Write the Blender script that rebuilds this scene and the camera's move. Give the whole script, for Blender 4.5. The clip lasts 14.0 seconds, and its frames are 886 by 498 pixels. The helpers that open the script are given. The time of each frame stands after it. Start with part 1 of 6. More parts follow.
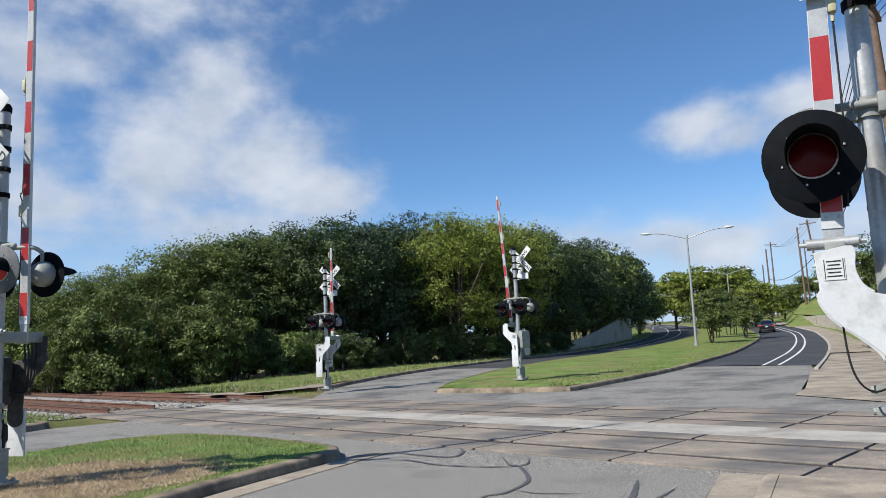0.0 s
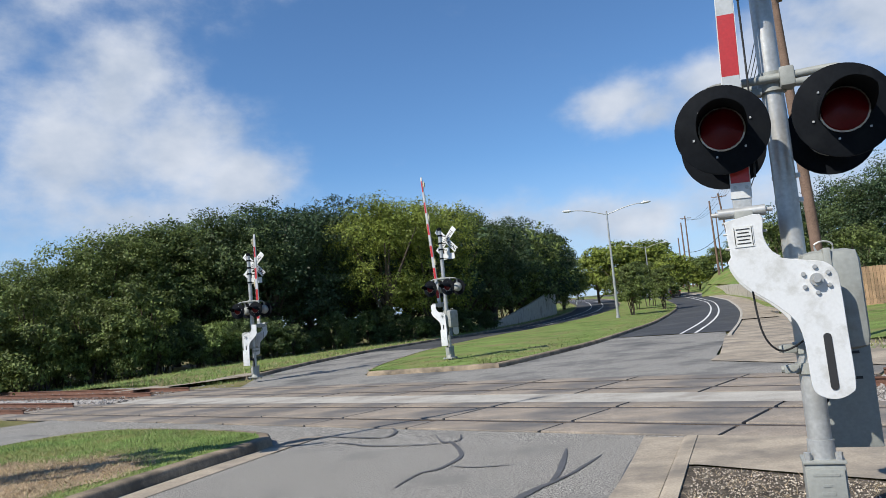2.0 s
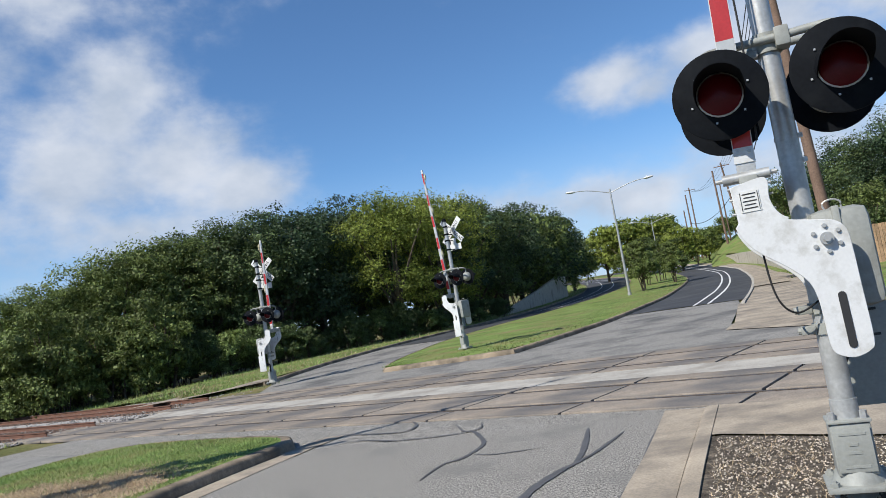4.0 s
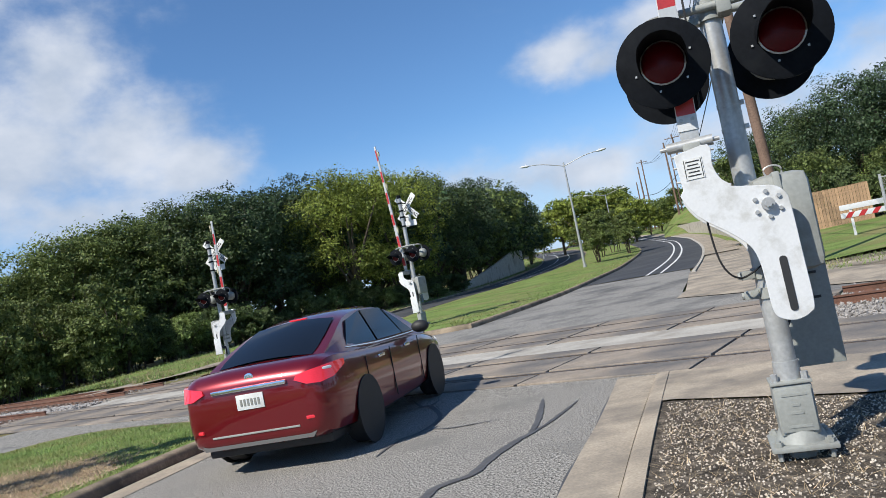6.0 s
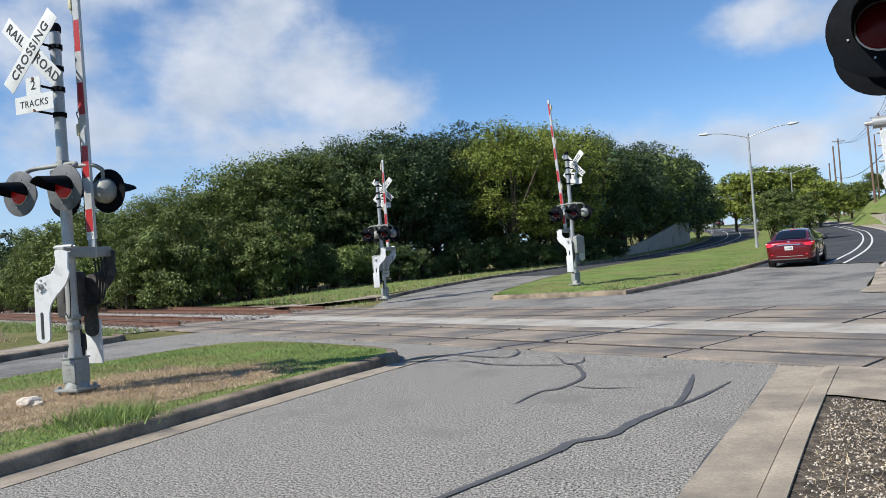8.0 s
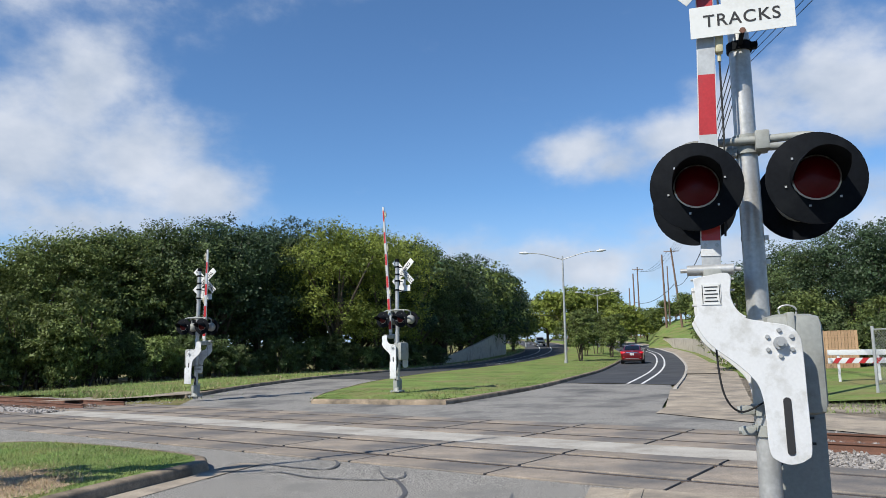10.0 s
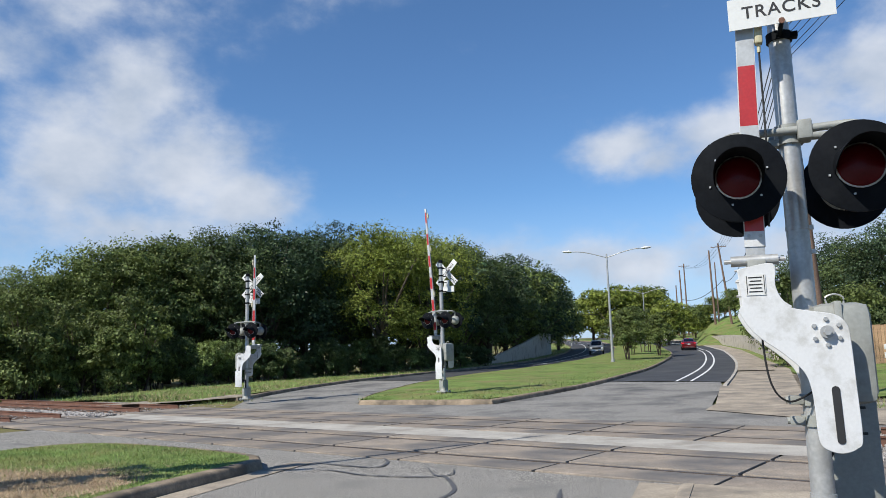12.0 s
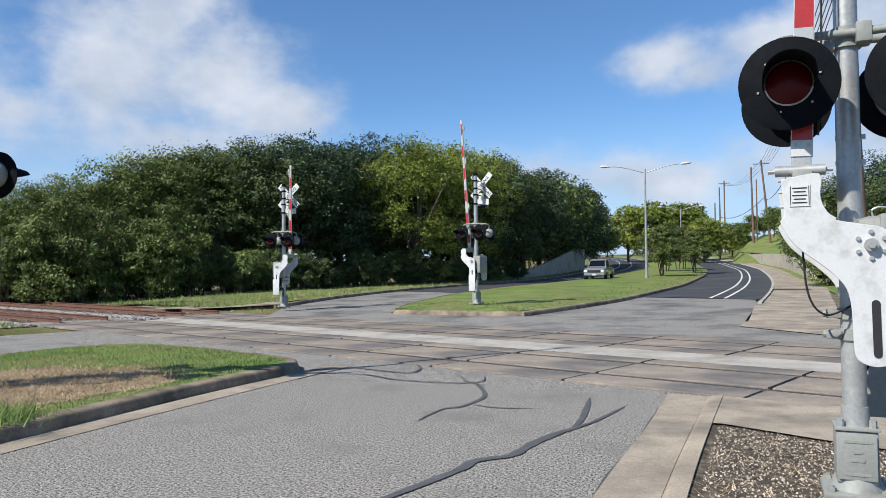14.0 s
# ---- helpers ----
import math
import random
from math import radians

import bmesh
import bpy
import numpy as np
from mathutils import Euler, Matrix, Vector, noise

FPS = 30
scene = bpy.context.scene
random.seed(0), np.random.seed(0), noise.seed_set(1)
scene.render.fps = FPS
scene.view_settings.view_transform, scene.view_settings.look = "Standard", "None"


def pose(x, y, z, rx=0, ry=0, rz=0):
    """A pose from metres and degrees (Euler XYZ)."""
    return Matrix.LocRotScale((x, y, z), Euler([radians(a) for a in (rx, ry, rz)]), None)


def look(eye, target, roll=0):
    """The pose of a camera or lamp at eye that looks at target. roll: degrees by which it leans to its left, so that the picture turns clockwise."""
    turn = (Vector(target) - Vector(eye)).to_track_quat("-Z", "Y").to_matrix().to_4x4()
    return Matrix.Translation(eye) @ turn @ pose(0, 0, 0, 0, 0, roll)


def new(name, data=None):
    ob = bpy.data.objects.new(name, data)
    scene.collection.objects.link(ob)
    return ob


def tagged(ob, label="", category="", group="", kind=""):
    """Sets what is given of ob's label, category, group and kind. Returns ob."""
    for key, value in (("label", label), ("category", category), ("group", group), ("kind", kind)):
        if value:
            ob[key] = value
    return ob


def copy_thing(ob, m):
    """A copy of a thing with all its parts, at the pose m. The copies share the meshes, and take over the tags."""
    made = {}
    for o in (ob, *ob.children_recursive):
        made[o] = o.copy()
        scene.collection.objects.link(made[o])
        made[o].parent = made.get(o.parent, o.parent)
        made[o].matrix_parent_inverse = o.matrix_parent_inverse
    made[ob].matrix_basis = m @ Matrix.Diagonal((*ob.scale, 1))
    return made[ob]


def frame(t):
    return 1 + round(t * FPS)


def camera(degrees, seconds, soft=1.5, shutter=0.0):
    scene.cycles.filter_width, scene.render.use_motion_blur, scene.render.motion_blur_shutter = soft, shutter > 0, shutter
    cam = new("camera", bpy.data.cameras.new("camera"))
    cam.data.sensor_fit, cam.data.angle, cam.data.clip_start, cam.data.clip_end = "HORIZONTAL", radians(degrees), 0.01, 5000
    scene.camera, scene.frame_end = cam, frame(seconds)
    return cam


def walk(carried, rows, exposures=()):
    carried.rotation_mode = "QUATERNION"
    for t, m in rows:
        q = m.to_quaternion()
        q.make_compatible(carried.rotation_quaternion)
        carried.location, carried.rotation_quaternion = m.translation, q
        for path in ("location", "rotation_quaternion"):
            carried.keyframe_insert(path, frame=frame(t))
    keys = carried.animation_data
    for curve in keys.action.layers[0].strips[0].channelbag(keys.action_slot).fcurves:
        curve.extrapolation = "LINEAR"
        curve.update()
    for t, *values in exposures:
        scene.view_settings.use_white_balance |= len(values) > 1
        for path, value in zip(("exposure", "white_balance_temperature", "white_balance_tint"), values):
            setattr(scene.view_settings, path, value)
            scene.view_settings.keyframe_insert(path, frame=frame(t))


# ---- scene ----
cam = camera(61.7, 14.0, 0.8)
PATH = [
    (0, (0.284, 0.765, 1.593), (-0.082, 2.713, 1.855), -2.6),
    (0.5, (0.282, 0.728, 1.582), (-0.061, 2.686, 1.804), -4.2),
    (1, (0.283, 0.733, 1.581), (0.007, 2.704, 1.788), -5.3),
    (1.5, (0.296, 0.755, 1.573), (0.096, 2.734, 1.773), -5.6),
    (2, (0.276, 0.737, 1.572), (0.103, 2.72, 1.773), -5.1),
    (2.5, (0.273, 0.731, 1.571), (0.055, 2.705, 1.804), -4.8),
    (3, (0.247, 0.699, 1.568), (-0.126, 2.645, 1.843), -5.4),
    (3.5, (0.238, 0.683, 1.548), (-0.259, 2.604, 1.8), -6.7),
    (4, (0.277, 0.762, 1.557), (0.083, 2.744, 1.738), -9.6),
    (4.2, (0.319, 0.79, 1.56), (0.312, 2.784, 1.717), -10.8),
    (6.3, (0.332, 0.824, 1.532), (0.191, 2.816, 1.626), -11.5),
    (6.5, (0.297, 0.755, 1.538), (-0.001, 2.73, 1.643), -11.1),
    (7, (0.214, 0.776, 1.512), (-0.431, 2.666, 1.627), -6.2),
    (7.5, (0.28, 0.728, 1.51), (-0.47, 2.58, 1.593), -2.4),
    (8, (0.309, 0.793, 1.489), (-0.215, 2.723, 1.523), -4.2),
    (8.5, (0.234, 0.868, 1.526), (0.086, 2.862, 1.551), -6.6),
    (9, (0.18, 0.855, 1.524), (0.118, 2.854, 1.579), -4.8),
    (9.2, (0.18, 0.846, 1.539), (0.138, 2.842, 1.647), -3.1),
    (11.3, (0.213, 0.796, 1.612), (0.162, 2.76, 1.985), 0.0),
    (11.5, (0.217, 0.78, 1.608), (0.156, 2.743, 1.982), -0.7),
    (12, (0.178, 0.714, 1.552), (0.016, 2.686, 1.841), -1.6),
    (12.5, (0.178, 0.723, 1.53), (-0.101, 2.699, 1.668), -2.0),
    (13, (0.183, 0.744, 1.514), (-0.114, 2.72, 1.601), -2.2),
    (13.5, (0.182, 0.758, 1.51), (-0.102, 2.737, 1.569), -1.5),
    (14, (0.18, 0.759, 1.508), (-0.081, 2.741, 1.568), -0.5),
]
walk(cam, [(t, look(eye, target, roll)) for t, eye, target, roll in PATH],
     [(0, 0.46), (4.2, 0.46), (6.3, 0.52), (9.2, 0.52), (11.5, 0.38), (12.5, 0.52), (14, 0.52)])

# ---- world, sun ----
SUN_AZ, SUN_EL = 228.0, 44.0
world = bpy.data.worlds.new("sky")
scene.world = world
world.use_nodes = True
wt = world.node_tree
wt.nodes.clear()


def wn(kind, **values):
    n = wt.nodes.new(kind)
    for key, v in values.items():
        n.inputs[int(key[1:])].default_value = v
    return n


def wmath(op, a, b=None, c=None):
    n = wt.nodes.new("ShaderNodeMath")
    n.operation = op
    for i, v in enumerate((a, b, c)):
        if v is None:
            continue
        if isinstance(v, (int, float)):
            n.inputs[i].default_value = v
        else:
            wt.links.new(v, n.inputs[i])
    return n.outputs[0]


sky = wt.nodes.new("ShaderNodeTexSky")
sky.sky_type = "NISHITA"
sky.sun_disc = False
sky.sun_elevation, sky.sun_rotation = radians(SUN_EL), radians(SUN_AZ)
sky.air_density, sky.dust_density, sky.ozone_density = 0.9, 0.0, 6.5
coord = wt.nodes.new("ShaderNodeTexCoord")
sep = wt.nodes.new("ShaderNodeSeparateXYZ")
wt.links.new(coord.outputs["Generated"], sep.inputs[0])
az = wmath("MULTIPLY", wmath("ARCTAN2", sep.outputs[0], sep.outputs[1]), 57.2958)
el = wmath("MULTIPLY", wmath("ARCSINE", sep.outputs[2]), 57.2958)
flat = wt.nodes.new("ShaderNodeCombineXYZ")
wt.links.new(az, flat.inputs[0])
wt.links.new(el, flat.inputs[1])
# the clouds of that morning: bearing, height, half width, half height, density
CLOUDS = [(-28.5, 18.5, 6.0, 4.6, 1.0), (-31.5, 14.0, 6.5, 6.0, 0.95), (-24.5, 14.0, 6.5, 4.6, 1.0), (-19.5, 12.2, 4.5, 3.2, 1.0), (-27.0, 9.5, 9.0, 3.0, 0.75), (-40, 11.0, 7.5, 3.6, 0.8),
          (-51, 6.8, 5.5, 3.0, 1.1), (-46, 16.5, 8, 4.0, 0.75), (-39, 20.5, 7, 3.0, 0.65), (-35, 26.5, 14, 3.4, 0.7), (-17, 28.5, 8, 1.8, 0.55),
          (9.3, 15.2, 3.6, 2.0, 1.0), (12.0, 14.0, 3.4, 1.7, 0.9), (17.5, 15.6, 4.5, 2.4, 0.95), (22, 16.2, 5.5, 3.6, 1.0), (29.5, 17.5, 6.5, 4.6, 1.1), (40, 18, 9, 7, 1.0),
          (-1, 6.8, 9, 2.2, 0.8), (9, 6.6, 10, 2.2, 0.85), (21, 7.5, 9, 3.0, 0.8), (34, 9, 10, 4, 0.8)]
blob = None
for caz, cel, wa, we, d in CLOUDS:
    dx = wmath("DIVIDE", wmath("SUBTRACT", az, caz), wa)
    dy = wmath("DIVIDE", wmath("SUBTRACT", el, cel), we)
    r = wmath("SQRT", wmath("ADD", wmath("MULTIPLY", dx, dx), wmath("MULTIPLY", dy, dy)))
    v = wmath("MULTIPLY", wmath("SUBTRACT", 1.1, r), d)
    blob = v if blob is None else wmath("SMOOTH_MAX", blob, v, 0.25)
blob = wmath("MAXIMUM", blob, -0.55)
mapn = wt.nodes.new("ShaderNodeMapping")
mapn.inputs["Scale"].default_value = (0.85, 1.2, 1)
wt.links.new(flat.outputs[0], mapn.inputs[0])
noi = wn("ShaderNodeTexNoise")
noi.inputs["Scale"].default_value = 0.24
noi.inputs["Detail"].default_value = 6
noi.inputs["Roughness"].default_value = 0.55
noi.inputs["Distortion"].default_value = 0.0
wt.links.new(mapn.outputs[0], noi.inputs["Vector"])
dens = wmath("ADD", blob, wmath("MULTIPLY", wmath("SUBTRACT", noi.outputs[0], 0.5), 1.9))
cover = wt.nodes.new("ShaderNodeMapRange")
cover.interpolation_type = "SMOOTHERSTEP"
cover.inputs[1].default_value, cover.inputs[2].default_value = -0.38, 1.05
cover.inputs[3].default_value, cover.inputs[4].default_value = 0.0, 0.95
wt.links.new(dens, cover.inputs[0])
# inside shading of the clouds: a second, softer noise
noi2 = wn("ShaderNodeTexNoise")
noi2.inputs["Scale"].default_value = 0.22
noi2.inputs["Detail"].default_value = 5
wt.links.new(mapn.outputs[0], noi2.inputs["Vector"])
tone = wt.nodes.new("ShaderNodeValToRGB")
tone.color_ramp.elements[0].position, tone.color_ramp.elements[0].color = 0.36, (3.6, 4.15, 5.05, 1)
tone.color_ramp.elements[1].position, tone.color_ramp.elements[1].color = 0.66, (5.1, 5.45, 6.1, 1)
wt.links.new(noi2.outputs[0], tone.inputs[0])
mix = wt.nodes.new("ShaderNodeMix")
mix.data_type = "RGBA"
wt.links.new(cover.outputs[0], mix.inputs[0])
wt.links.new(tone.outputs[0], mix.inputs[7])
# pale blue haze low over the land
haze = wt.nodes.new("ShaderNodeMapRange")
haze.interpolation_type = "SMOOTHSTEP"
haze.inputs[1].default_value, haze.inputs[2].default_value = 0.0, 13.0
haze.inputs[3].default_value, haze.inputs[4].default_value = 0.85, 0.0
wt.links.new(el, haze.inputs[0])
air = wt.nodes.new("ShaderNodeMix")
air.data_type = "RGBA"
air.inputs[7].default_value = (3.5, 4.5, 6.0, 1)
wt.links.new(haze.outputs[0], air.inputs[0])
tint = wt.nodes.new("ShaderNodeVectorMath")
tint.operation = "MULTIPLY"
tint.inputs[1].default_value = (0.85, 0.99, 1.04)
wt.links.new(sky.outputs[0], tint.inputs[0])
wt.links.new(tint.outputs[0], air.inputs[6])
wt.links.new(air.outputs[2], mix.inputs[6])
bg = wt.nodes.new("ShaderNodeBackground")
bg.inputs[1].default_value = 0.10
wt.links.new(mix.outputs[2], bg.inputs[0])
wo = wt.nodes.new("ShaderNodeOutputWorld")
wt.links.new(bg.outputs[0], wo.inputs[0])

sun = bpy.data.lights.new("sun", "SUN")
sun.energy, sun.angle, sun.color = 4.2, radians(0.6), (1.0, 0.952, 0.865)
sun_ob = new("sun", sun)
_a, _e = radians(SUN_AZ), radians(SUN_EL)
sun_ob.matrix_world = look((30 * math.sin(_a) * math.cos(_e), 30 * math.cos(_a) * math.cos(_e), 30 * math.sin(_e)), (0, 0, 0))

# ---- materials ----
MATS = {}


def mat(name, base, rough=0.7, metal=0.0, var=0.12, scale=6.0, fine=60.0, bump=0.15, stain=None, stain_amount=0.3, stain_scale=1.2, spec=0.5,
        random_piece=0.0, island=0.0, coat=0.0, emit=0.0, coords="Object", dist=0.004, alpha_trans=0.0):
    """A painted, mineral or organic surface: base colour with large and fine variation, stains and fine relief."""
    if name in MATS:
        return MATS[name]
    m = bpy.data.materials.new(name)
    m.use_nodes = True
    t = m.node_tree
    p = t.nodes["Principled BSDF"]
    tc = t.nodes.new("ShaderNodeTexCoord")
    n1 = t.nodes.new("ShaderNodeTexNoise")
    n1.inputs["Scale"].default_value, n1.inputs["Detail"].default_value = scale, 4
    n2 = t.nodes.new("ShaderNodeTexNoise")
    n2.inputs["Scale"].default_value, n2.inputs["Detail"].default_value = fine, 3
    for n in (n1, n2):
        t.links.new(tc.outputs[coords], n.inputs["Vector"])
    add = t.nodes.new("ShaderNodeMath")
    add.operation = "ADD"
    t.links.new(n1.outputs[0], add.inputs[0])
    t.links.new(n2.outputs[0], add.inputs[1])
    val = t.nodes.new("ShaderNodeMapRange")
    val.inputs[1].default_value, val.inputs[2].default_value = 0.6, 1.4
    val.inputs[3].default_value, val.inputs[4].default_value = 1 - var * 1.6, 1 + var * 1.6
    t.links.new(add.outputs[0], val.inputs[0])
    level = val.outputs[0]
    for amount, node, out in ((random_piece, "ShaderNodeObjectInfo", "Random"), (island, "ShaderNodeNewGeometry", "Random Per Island")):
        if amount:
            src = t.nodes.new(node)
            mr = t.nodes.new("ShaderNodeMapRange")
            mr.inputs[3].default_value, mr.inputs[4].default_value = 1 - amount, 1 + amount
            t.links.new(src.outputs[out], mr.inputs[0])
            mu = t.nodes.new("ShaderNodeMath")
            mu.operation = "MULTIPLY"
            t.links.new(level, mu.inputs[0])
            t.links.new(mr.outputs[0], mu.inputs[1])
            level = mu.outputs[0]
    col = t.nodes.new("ShaderNodeVectorMath")
    col.operation = "SCALE"
    col.inputs[0].default_value = base
    t.links.new(level, col.inputs["Scale"])
    out = col.outputs[0]
    if stain:
        n3 = t.nodes.new("ShaderNodeTexNoise")
        n3.inputs["Scale"].default_value, n3.inputs["Detail"].default_value, n3.inputs["Roughness"].default_value = stain_scale, 8, 0.65
        t.links.new(tc.outputs[coords], n3.inputs["Vector"])
        mr = t.nodes.new("ShaderNodeMapRange")
        mr.inputs[1].default_value, mr.inputs[2].default_value = 0.62 - stain_amount * 0.4, 0.75 - stain_amount * 0.25
        t.links.new(n3.outputs[0], mr.inputs[0])
        mx = t.nodes.new("ShaderNodeMix")
        mx.data_type = "RGBA"
        mx.inputs[7].default_value = (*stain, 1)
        t.links.new(mr.outputs[0], mx.inputs[0])
        t.links.new(out, mx.inputs[6])
        out = mx.outputs[2]
    t.links.new(out, p.inputs["Base Color"])
    p.inputs["Roughness"].default_value = rough
    p.inputs["Metallic"].default_value = metal
    p.inputs["Specular IOR Level"].default_value = spec
    p.inputs["Coat Weight"].default_value = coat
    p.inputs["Coat Roughness"].default_value = 0.05
    if emit:
        p.inputs["Emission Color"].default_value = (*base, 1)
        p.inputs["Emission Strength"].default_value = emit
    if bump:
        b = t.nodes.new("ShaderNodeBump")
        b.inputs["Strength"].default_value, b.inputs["Distance"].default_value = bump, dist
        t.links.new(n2.outputs[0], b.inputs["Height"])
        t.links.new(b.outputs[0], p.inputs["Normal"])
    if alpha_trans:
        tr = t.nodes.new("ShaderNodeBsdfTranslucent")
        t.links.new(out, tr.inputs["Color"])
        ms = t.nodes.new("ShaderNodeMixShader")
        ms.inputs[0].default_value = alpha_trans
        t.links.new(p.outputs[0], ms.inputs[1])
        t.links.new(tr.outputs[0], ms.inputs[2])
        t.links.new(ms.outputs[0], t.nodes["Material Output"].inputs[0])
    MATS[name] = m
    return m


ASPHALT = mat("worn_asphalt", (0.245, 0.232, 0.208), 0.9, var=1.1, scale=46, fine=84, bump=0.55, stain=(0.185, 0.178, 0.163), stain_amount=0.22, stain_scale=0.8, dist=0.012, spec=0.2)
ASPHALT_DARK = mat("dark_asphalt", (0.052, 0.054, 0.058), 0.85, var=0.22, scale=0.8, fine=45, bump=0.5, stain=(0.085, 0.085, 0.085), stain_amount=0.3, stain_scale=0.2, spec=0.3)
ASPHALT_OLD = mat("old_grey_asphalt", (0.24, 0.23, 0.21), 0.9, var=0.4, scale=30, fine=90, bump=0.6, stain=(0.11, 0.108, 0.105), stain_amount=0.4, stain_scale=0.5, spec=0.2)
CONCRETE = mat("pale_concrete", (0.40, 0.375, 0.33), 0.9, var=0.2, scale=1.6, fine=55, bump=0.4, stain=(0.27, 0.245, 0.21), stain_amount=0.35, stain_scale=0.9, spec=0.2)
CONCRETE_KERB = mat("kerb_concrete", (0.31, 0.245, 0.172), 0.9, var=0.25, scale=2.2, fine=50, bump=0.5, stain=(0.12, 0.10, 0.076), stain_amount=0.52, stain_scale=1.4, spec=0.2)
CONCRETE_WALK = mat("walk_concrete", (0.365, 0.31, 0.24), 0.9, var=0.2, scale=1.2, fine=45, bump=0.45, stain=(0.20, 0.175, 0.145), stain_amount=0.48, stain_scale=1.1, spec=0.2)
PANEL = mat("crossing_panel", (0.285, 0.24, 0.192), 0.88, var=0.26, scale=5, fine=42, bump=0.5, stain=(0.135, 0.128, 0.122), stain_amount=0.5, stain_scale=0.6, random_piece=0.12, spec=0.2)
TAR = mat("tar_seal", (0.085, 0.084, 0.085), 0.7, var=0.2, scale=4, fine=40, bump=0.3, stain=(0.10, 0.10, 0.10), stain_amount=0.3, stain_scale=3)
WORNRAIL = mat("worn_rail_steel", (0.10, 0.078, 0.062), 0.55, metal=0.4, var=0.3, scale=3, fine=60, bump=0.2)
RUST = mat("rusty_steel", (0.13, 0.062, 0.04), 0.8, metal=0.1, var=0.3, scale=3, fine=60, bump=0.4)
GAP = mat("dirty_flangeway", (0.045, 0.034, 0.027), 0.95, var=0.3, scale=2, fine=30, bump=0.3)
BALLAST = mat("grey_ballast", (0.27, 0.25, 0.23), 0.95, var=0.35, scale=5, fine=30, bump=1.0, island=0.4, dist=0.03, spec=0.2)
SOIL = mat("dry_mulch_soil", (0.31, 0.225, 0.155), 0.95, var=0.4, scale=3, fine=45, bump=0.9, stain=(0.46, 0.36, 0.25), stain_amount=0.42, stain_scale=4.5, dist=0.02, spec=0.15)
GRAVELBED = mat("gravelly_bed_soil", (0.075, 0.063, 0.05), 0.95, var=0.5, scale=6, fine=60, bump=1.0, stain=(0.21, 0.175, 0.135), stain_amount=0.34, stain_scale=11, dist=0.02, spec=0.15)
GRASS_G = mat("mown_grass_ground", (0.145, 0.205, 0.058), 0.95, var=0.35, scale=0.8, fine=22, bump=0.8, stain=(0.21, 0.19, 0.085), stain_amount=0.4, stain_scale=0.45, dist=0.03, spec=0.1)
FIELD = mat("rough_field_ground", (0.12, 0.125, 0.045), 0.95, var=0.4, scale=0.3, fine=8, bump=0.8, stain=(0.24, 0.19, 0.10), stain_amount=0.4, stain_scale=0.12, dist=0.05, spec=0.1)
BLADE = mat("grass_blade", (0.21, 0.295, 0.085), 0.7, var=0.3, scale=0.7, fine=3, bump=0, island=0.4, alpha_trans=0.25, stain=(0.30, 0.26, 0.11), stain_amount=0.38, stain_scale=0.8)
STRAW = mat("dry_straw", (0.44, 0.34, 0.21), 0.8, var=0.3, scale=2, fine=8, bump=0, island=0.45, alpha_trans=0.2)
GALV = mat("galvanised_steel", (0.43, 0.435, 0.425), 0.42, metal=0.4, var=0.14, scale=5, fine=40, bump=0.08, stain=(0.36, 0.36, 0.35), stain_amount=0.35, stain_scale=3)
GREYPAINT = mat("grey_painted_steel", (0.28, 0.29, 0.268), 0.55, var=0.1, scale=4, fine=40, bump=0.08, stain=(0.20, 0.20, 0.18), stain_amount=0.3, stain_scale=4)
WHITE = mat("white_painted_steel", (0.60, 0.61, 0.61), 0.45, var=0.05, scale=4, fine=50, bump=0.05, stain=(0.46, 0.46, 0.44), stain_amount=0.28, stain_scale=7)
SIGNWHITE = mat("white_sign_sheeting", (0.62, 0.63, 0.61), 0.5, var=0.04, scale=3, fine=30, bump=0.02, stain=(0.53, 0.53, 0.50), stain_amount=0.2, stain_scale=5)
BLACK = mat("black_painted_metal", (0.0065, 0.0078, 0.010), 0.7, spec=0.06, var=0.2, scale=8, fine=40, bump=0.06, stain=(0.010, 0.0115, 0.0135), stain_amount=0.3, stain_scale=6)
INK = mat("black_lettering", (0.012, 0.012, 0.013), 0.6, var=0.1, bump=0)
DISCGREY = mat("grey_lamp_disc", (0.11, 0.115, 0.12), 0.6, var=0.15, scale=6, fine=40, bump=0.05, stain=(0.06, 0.063, 0.066), stain_amount=0.35, stain_scale=5)
# same red lens, sunshine put into its colour for the island signal
LENS_SUNLIT = mat("red_lens_sunlit", (0.5, 0.008, 0.018), 0.3, var=0.1, scale=30, fine=120, bump=0.2)
LENS = mat("red_lens_unlit", (0.085, 0.002, 0.005), 0.35, spec=0.2, var=0.1, scale=30, fine=120, bump=0.3, coat=0.05)
DARKSTEEL = mat("grimy_dark_steel", (0.05, 0.048, 0.046), 0.7, var=0.25, scale=8, fine=40, bump=0.15, stain=(0.11, 0.10, 0.09), stain_amount=0.3, stain_scale=7)
REDSTRIPE = mat("red_retroreflective", (0.40, 0.022, 0.024), 0.4, var=0.12, scale=5, fine=60, bump=0.05, stain=(0.30, 0.035, 0.034), stain_amount=0.25, stain_scale=5)
ARMWHITE = mat("white_retroreflective", (0.58, 0.59, 0.59), 0.45, var=0.06, scale=5, fine=50, bump=0.04, stain=(0.47, 0.47, 0.46), stain_amount=0.35, stain_scale=5)
ARMGREY = mat("grey_retroreflective", (0.42, 0.44, 0.45), 0.45, var=0.06, scale=5, fine=50, bump=0.04, stain=(0.30, 0.31, 0.32), stain_amount=0.35, stain_scale=5)
RUBBER = mat("black_rubber", (0.018, 0.018, 0.019), 0.7, var=0.2, scale=10, fine=60, bump=0.1)
